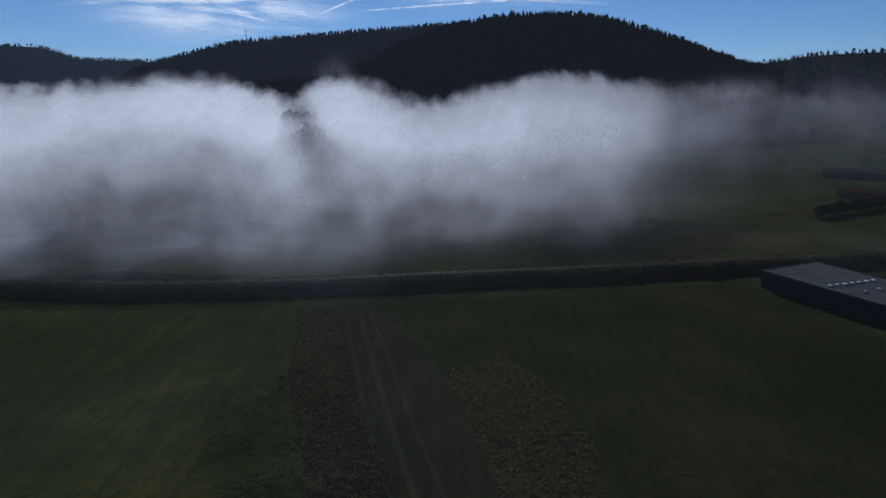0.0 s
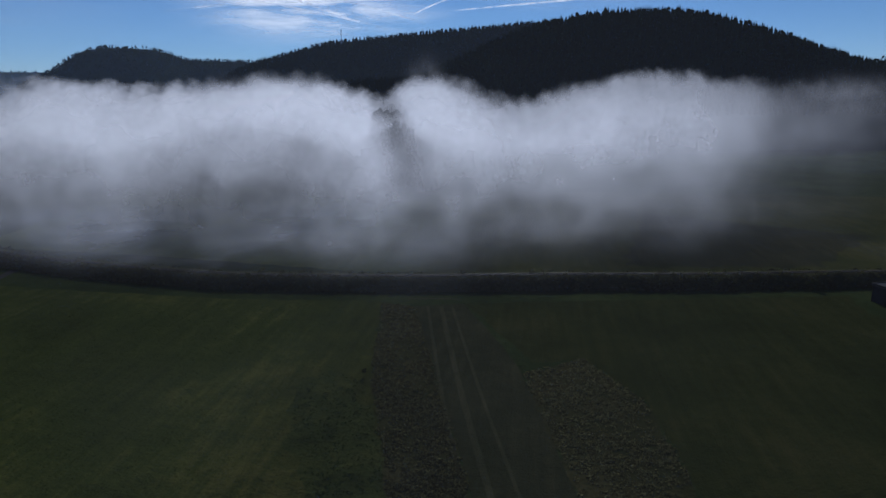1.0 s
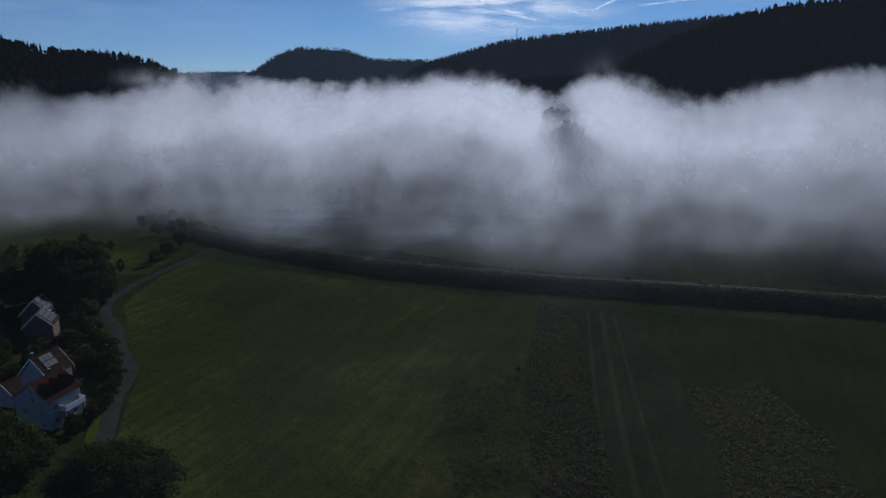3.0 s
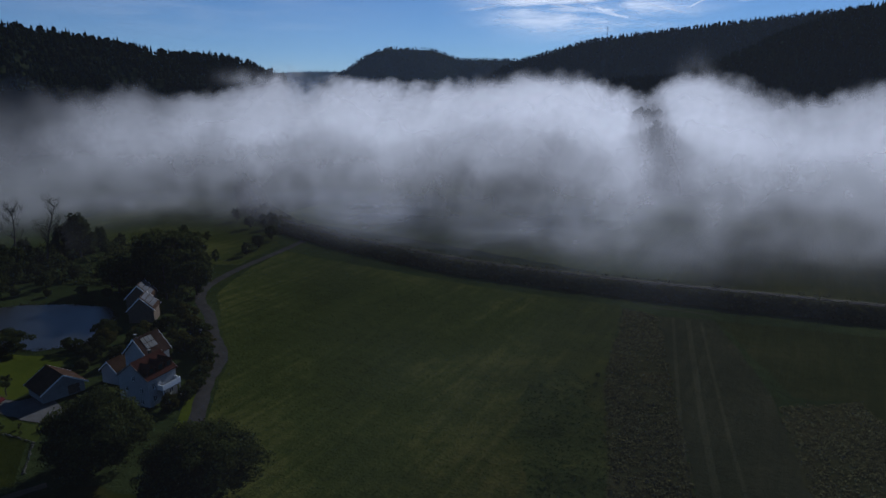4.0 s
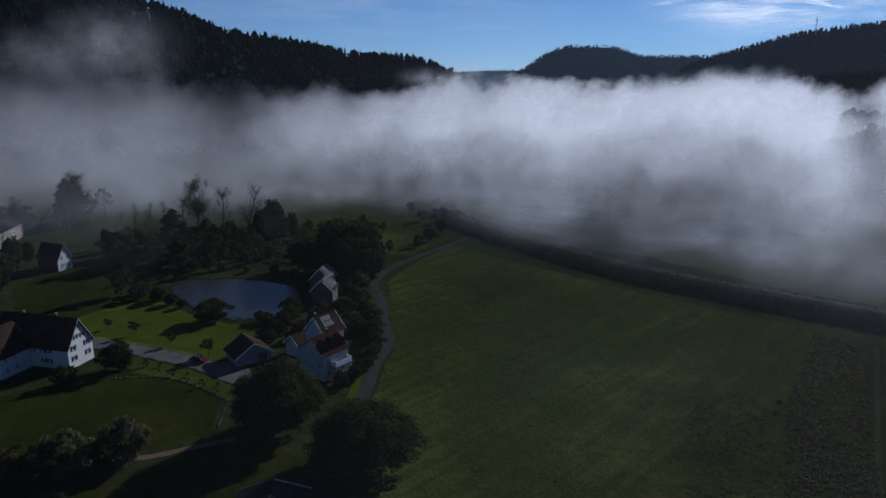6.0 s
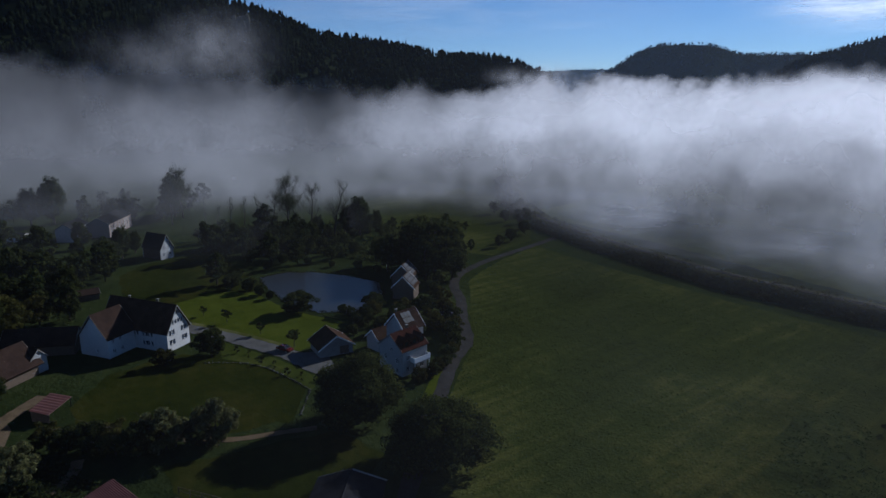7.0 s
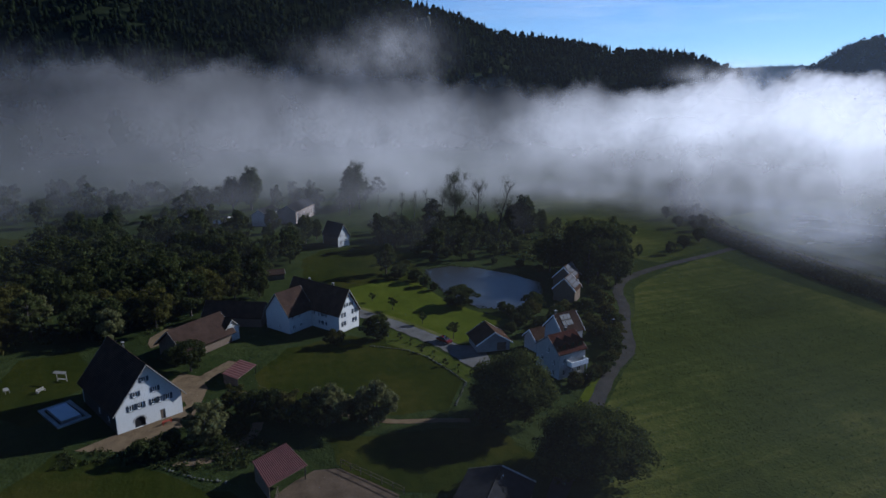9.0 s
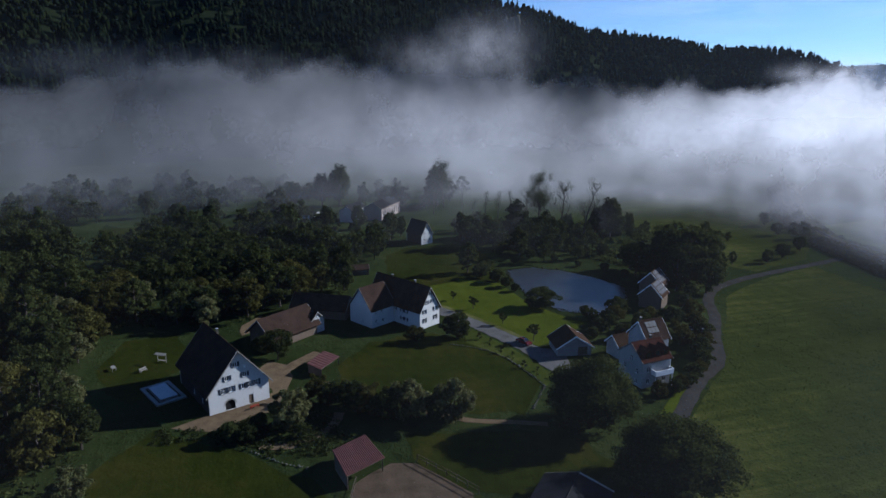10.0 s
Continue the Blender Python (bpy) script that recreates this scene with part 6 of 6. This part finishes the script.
# ---------------------------------------------------------------- scrub, weeds and cirrus
def sprays(name, label, category, spots, size, count, material, seed, flat=0.6):
    """Countless small leafy tufts as one mesh."""
    rs = np.random.RandomState(seed)
    spots = np.array(spots)
    pick = np.repeat(np.arange(len(spots)), count)
    n = len(pick)
    d = rs.normal(size=(n, 3))
    d /= np.linalg.norm(d, axis=1)[:, None]
    d[:, 2] = np.abs(d[:, 2]) * flat
    s = spots[pick, 3:4] * size
    p = spots[pick, :3] + d * s * rs.uniform(0.4, 1.0, (n, 1))
    u = rs.normal(size=(n, 3))
    u /= np.linalg.norm(u, axis=1)[:, None]
    w = np.cross(d, u)
    q = s * rs.uniform(0.22, 0.42, (n, 1))
    v = np.stack([p - u * q, p + w * q * 0.7, p + u * q, p - w * q * 0.7], 1).reshape(-1, 3)
    k4 = np.arange(n)[:, None] * 4
    t = np.concatenate([k4 + np.array([[0, 1, 2]]), k4 + np.array([[0, 2, 3]])])
    thing(name, label, category, kind="stuff", data=fast_mesh(name, v, t, material))


def scatter(poly, n, seed, lo=0.5, hi=1.3, z=0.05):
    rg = random.Random(seed)
    xs, ys = [p[0] for p in poly], [p[1] for p in poly]
    out = []
    while len(out) < n:
        x, y = rg.uniform(min(xs), max(xs)), rg.uniform(min(ys), max(ys))
        if inside(x, y, poly) and noise.noise(Vector((x * 0.09, y * 0.09, seed))) + rg.uniform(-0.5, 0.6) > 0:
            out.append((x, y, z, rg.uniform(lo, hi)))
    return out


M_WEED_LEAF = leafy("weed_leaves", (0.012, 0.014, 0.006), (0.125, 0.118, 0.050))
M_SCRUB_LEAF = leafy("scrub_leaves", (0.0172, 0.0206, 0.0081), (0.0571, 0.0565, 0.0200))
M_GRASS_LEAF = leafy("grass_tufts", (0.010, 0.02, 0.005), (0.04, 0.058, 0.016))
sprays("weeds", "brown and green weeds on the fallow strip", "weeds", scatter(WEED_A, 4200, 51, 0.3, 1.4), 0.66, 11, M_WEED_LEAF, 61, 0.35)
sprays("weeds", "brown and green weeds on the fallow strip", "weeds", scatter(WEED_B, 3600, 52, 0.3, 1.4), 0.66, 11, M_WEED_LEAF, 62, 0.35)
sprays("grass_tufts", "dark tussocks on the unmown strip", "grass", scatter(ROUGH, 1300, 59, 0.3, 1.0, 0.02), 0.55, 8, M_GRASS_LEAF, 70, 0.4)
sprays("grass_tufts", "uneven grass tufts on the meadow", "grass", scatter([(-96, 76), (-139, 117), (-150, 175), (-44, 184), (-20, 87), (-20, 60), (-66, 50)], 7000, 53, 0.3, 0.8, 0.02), 0.45, 5, M_GRASS_LEAF, 63)
sprays("brambles", "yellow-green brambles in the wood", "brambles", scatter(BRAMBLES, 500, 54, 0.8, 1.6), 0.9, 14, M_LEAF2, 64)
GARDEN = [(-119, -22), (-116, -12), (-119, -3), (-124, 4), (-118, 8), (-104, 12), (-101, 6), (-104, -4), (-112, -14), (-113, -24)]
sprays("garden_plants", "low dark garden plants and perennials", "plants", scatter(GARDEN, 420, 55, 0.5, 1.3), 0.8, 16, M_LEAF, 66, 0.8)
sprays("undergrowth", "dark undergrowth beneath the village trees", "undergrowth", scatter(WOODS[0][0], 900, 56, 0.8, 1.8) + scatter(WOODS[1][0], 900, 57, 0.8, 1.8), 1.1, 14, M_LEAF, 67, 0.9)
reeds = []
for (ax, ay), (bx, by) in zip(POND, POND[1:] + POND[:1]):
    for i in range(26):
        t = (i + rng.random()) / 26
        reeds.append((ax + (bx - ax) * t + rng.uniform(-0.9, 0.9), ay + (by - ay) * t + rng.uniform(-0.9, 0.9), 0.05, rng.uniform(0.6, 1.3) * 0.7))
sprays("pond_reeds", "dark reeds and sedge round the pond", "reeds", reeds, 0.6, 14, M_SCRUB_LEAF, 68, 1.0)
sprays("undergrowth", "dark undergrowth beneath the trees behind the pond", "undergrowth", scatter([(-150, 112), (-164, 120), (-185, 124), (-215, 112), (-225, 90), (-262, 84), (-285, 110), (-255, 160), (-215, 170), (-180, 150)], 700, 58, 0.9, 2.0), 1.2, 14, M_LEAF, 69, 0.9)
rg = random.Random(77)
spots = []
for i in range(len(BANK) - 1):
    a, b = Vector(BANK[i]), Vector(BANK[i + 1])
    d = (b - a).normalized()
    nrm = Vector((d.y, -d.x))
    if nrm.y > 0:
        nrm = -nrm
    for _ in range(int((b - a).length * 5.5)):
        s = rg.uniform(2.4, 8.2) * rg.choice((1, 1, 1, -0.85))
        p = a.lerp(b, rg.random()) + nrm * s
        z = max(0.0, 3.5 - max(0, abs(s) - 2.4) * 0.66)
        tall = 1.0 + 0.9 * max(0, noise.noise(Vector((p.x * 0.05, p.y * 0.05, 3.0))))
        spots.append((p.x, p.y, z, rg.uniform(0.5, 1.3) * tall))
sprays("bank_scrub", "dark scrub and brambles on the railway bank", "scrub", spots, 1.1, 16, M_SCRUB_LEAF, 65, 0.8)
for x, y, s in ((-49.5, 207, 0.9), (-43.8, 206.4, 0.7), (-106, 203, 0.8), (-112, 205, 0.6), (-128, 202, 0.9), (-150, 208, 1.0), (-176, 208, 1.2), (-190, 214, 1.4), (-200, 219, 1.3), (-215, 222, 1.5), (78, 222, 0.7), (92, 214, 1.0)):
    plant(SMALL[int(-x) % 2], x, y, s)
for i in range(26):
    plant(SMALL[0], 190 + i * 3.4, 322 + i * 2.0 + rg.uniform(-2, 2), rg.uniform(1.4, 2.2))
plant(FRUIT, -35.5, 131, 0.45)

# high cirrus and old vapour trails, far beyond the ridges
k = Nodes("cirrus")
p = k.pos()
m = k.add("Mapping", Vector=p, Rotation=(0.0, 0.25, 0.0), Scale=(0.35, 0.35, 3.2))
n1, n2 = k.noise(m.outputs[0], 1 / 280, 8, 0.66), k.noise(p, 1 / 1100, 3, 0.5)
fill = k.add("Attribute")
fill.attribute_name = "fill"
a = k.math("MULTIPLY", k.step(k.math("ADD", k.math("MULTIPLY", n1, 0.65), k.math("MULTIPLY", n2, 0.35)), 0.38, 0.66), fill.outputs["Fac"], clamp=True)
col = (0.9, 0.9, 0.92, 1)
lit = k.add("MixShader", i0=0.85, i1=k.add("BsdfDiffuse", Color=col).outputs[0], i2=k.add("BsdfTranslucent", Color=col).outputs[0])
mx = k.add("MixShader", i0=a, i1=k.add("BsdfTransparent").outputs[0], i2=lit.outputs[0])
k.t.links.new(mx.outputs[0], k.out.inputs[0])
M_CIRRUS = k.m


def sky_patch(name, label, lo, hi, e0, e1, radius, inner):
    verts, faces, fill = [], [], []
    na, ne = 50, 16
    for i in range(na + 1):
        for j in range(ne + 1):
            a, e = radians(lo + (hi - lo) * i / na), radians(e0 + (e1 - e0) * j / ne)
            verts.append((-math.sin(a) * math.cos(e) * radius, math.cos(a) * math.cos(e) * radius, 62 + math.sin(e) * radius))
            edge = min(i / na, 1 - i / na) * 2
            fill.append(inner * math.sin(math.pi * min(1, edge) / 2) ** 2 * math.sin(math.pi / 2 * min(1, 2.5 * j / ne)) ** 2)
    for i in range(na):
        for j in range(ne):
            b = i * (ne + 1) + j
            faces.append([b, b + ne + 1, b + ne + 2, b + 1])
    me = mesh(name, verts, faces, M_CIRRUS, True)
    me.attributes.new("fill", "FLOAT", "POINT").data.foreach_set("value", fill)
    thing(name, label, "cloud", kind="structure", data=me)


sky_patch("cirrus_cloud", "thin white cirrus veil above the ridge", 5, 31, 3.3, 12, 4700, 1.35)
sky_patch("cirrus_cloud", "faint high streaks of cirrus", 26, 80, 3.0, 11, 4720, 0.22)
sky_patch("cirrus_cloud", "thin white cirrus streaks over the hill", -16, 14, 6.2, 12, 4740, 0.5)
k = Nodes("vapour_trail")
n = k.noise(k.pos(), 1 / 160, 5, 0.6)
fill = k.add("Attribute")
fill.attribute_name = "fill"
a = k.math("MULTIPLY", k.step(n, 0.3, 0.65), fill.outputs["Fac"])
lit = k.add("MixShader", i0=0.85, i1=k.add("BsdfDiffuse", Color=col).outputs[0], i2=k.add("BsdfTranslucent", Color=col).outputs[0])
mx = k.add("MixShader", i0=a, i1=k.add("BsdfTransparent").outputs[0], i2=lit.outputs[0])
k.t.links.new(mx.outputs[0], k.out.inputs[0])


def trail(a0, e0, a1, e1, width, dens, bow=0.0):
    verts, faces, fill = [], [], []
    for i in range(31):
        t = i / 30
        a, e = a0 + (a1 - a0) * t, e0 + (e1 - e0) * t + bow * math.sin(math.pi * t)
        for s in (-1, -0.4, 0.4, 1):
            ar, er = radians(a), radians(e + s * width * (0.6 + 0.6 * t))
            verts.append((-math.sin(ar) * math.cos(er) * 4600, math.cos(ar) * math.cos(er) * 4600, 62 + math.sin(er) * 4600))
            fill.append(0 if abs(s) == 1 else dens * min(1, 5 * t, 5 * (1 - t)))
        if i:
            faces += [[4 * i - 4 + q, 4 * i + q, 4 * i + 1 + q, 4 * i - 3 + q] for q in range(3)]
    me = mesh("vapour_trail", verts, faces, k.m, True)
    me.attributes.new("fill", "FLOAT", "POINT").data.foreach_set("value", fill)
    thing("vapour_trail", "old spread-out white vapour trail", "vapour trail", kind="structure", data=me)


for row in ((26, 7.6, 12, 5.2, 0.12, 0.5, 0.2), (22, 8.0, 14.5, 5.6, 0.16, 0.5, 0.1), (18, 7.9, 9, 5.6, 0.10, 0.5, 0.1), (10.5, 6.2, 6.5, 7.8, 0.10, 0.7, 0.1), (7.5, 6.6, -8, 7.6, 0.12, 0.7, 0.1),
            (3, 7.4, -14, 7.0, 0.15, 0.4, 0.3), (24, 6.4, 14, 6.1, 0.14, 0.4, 0.3), (30, 6.2, 17, 7.4, 0.18, 0.35, 0.2)):
    trail(*row)
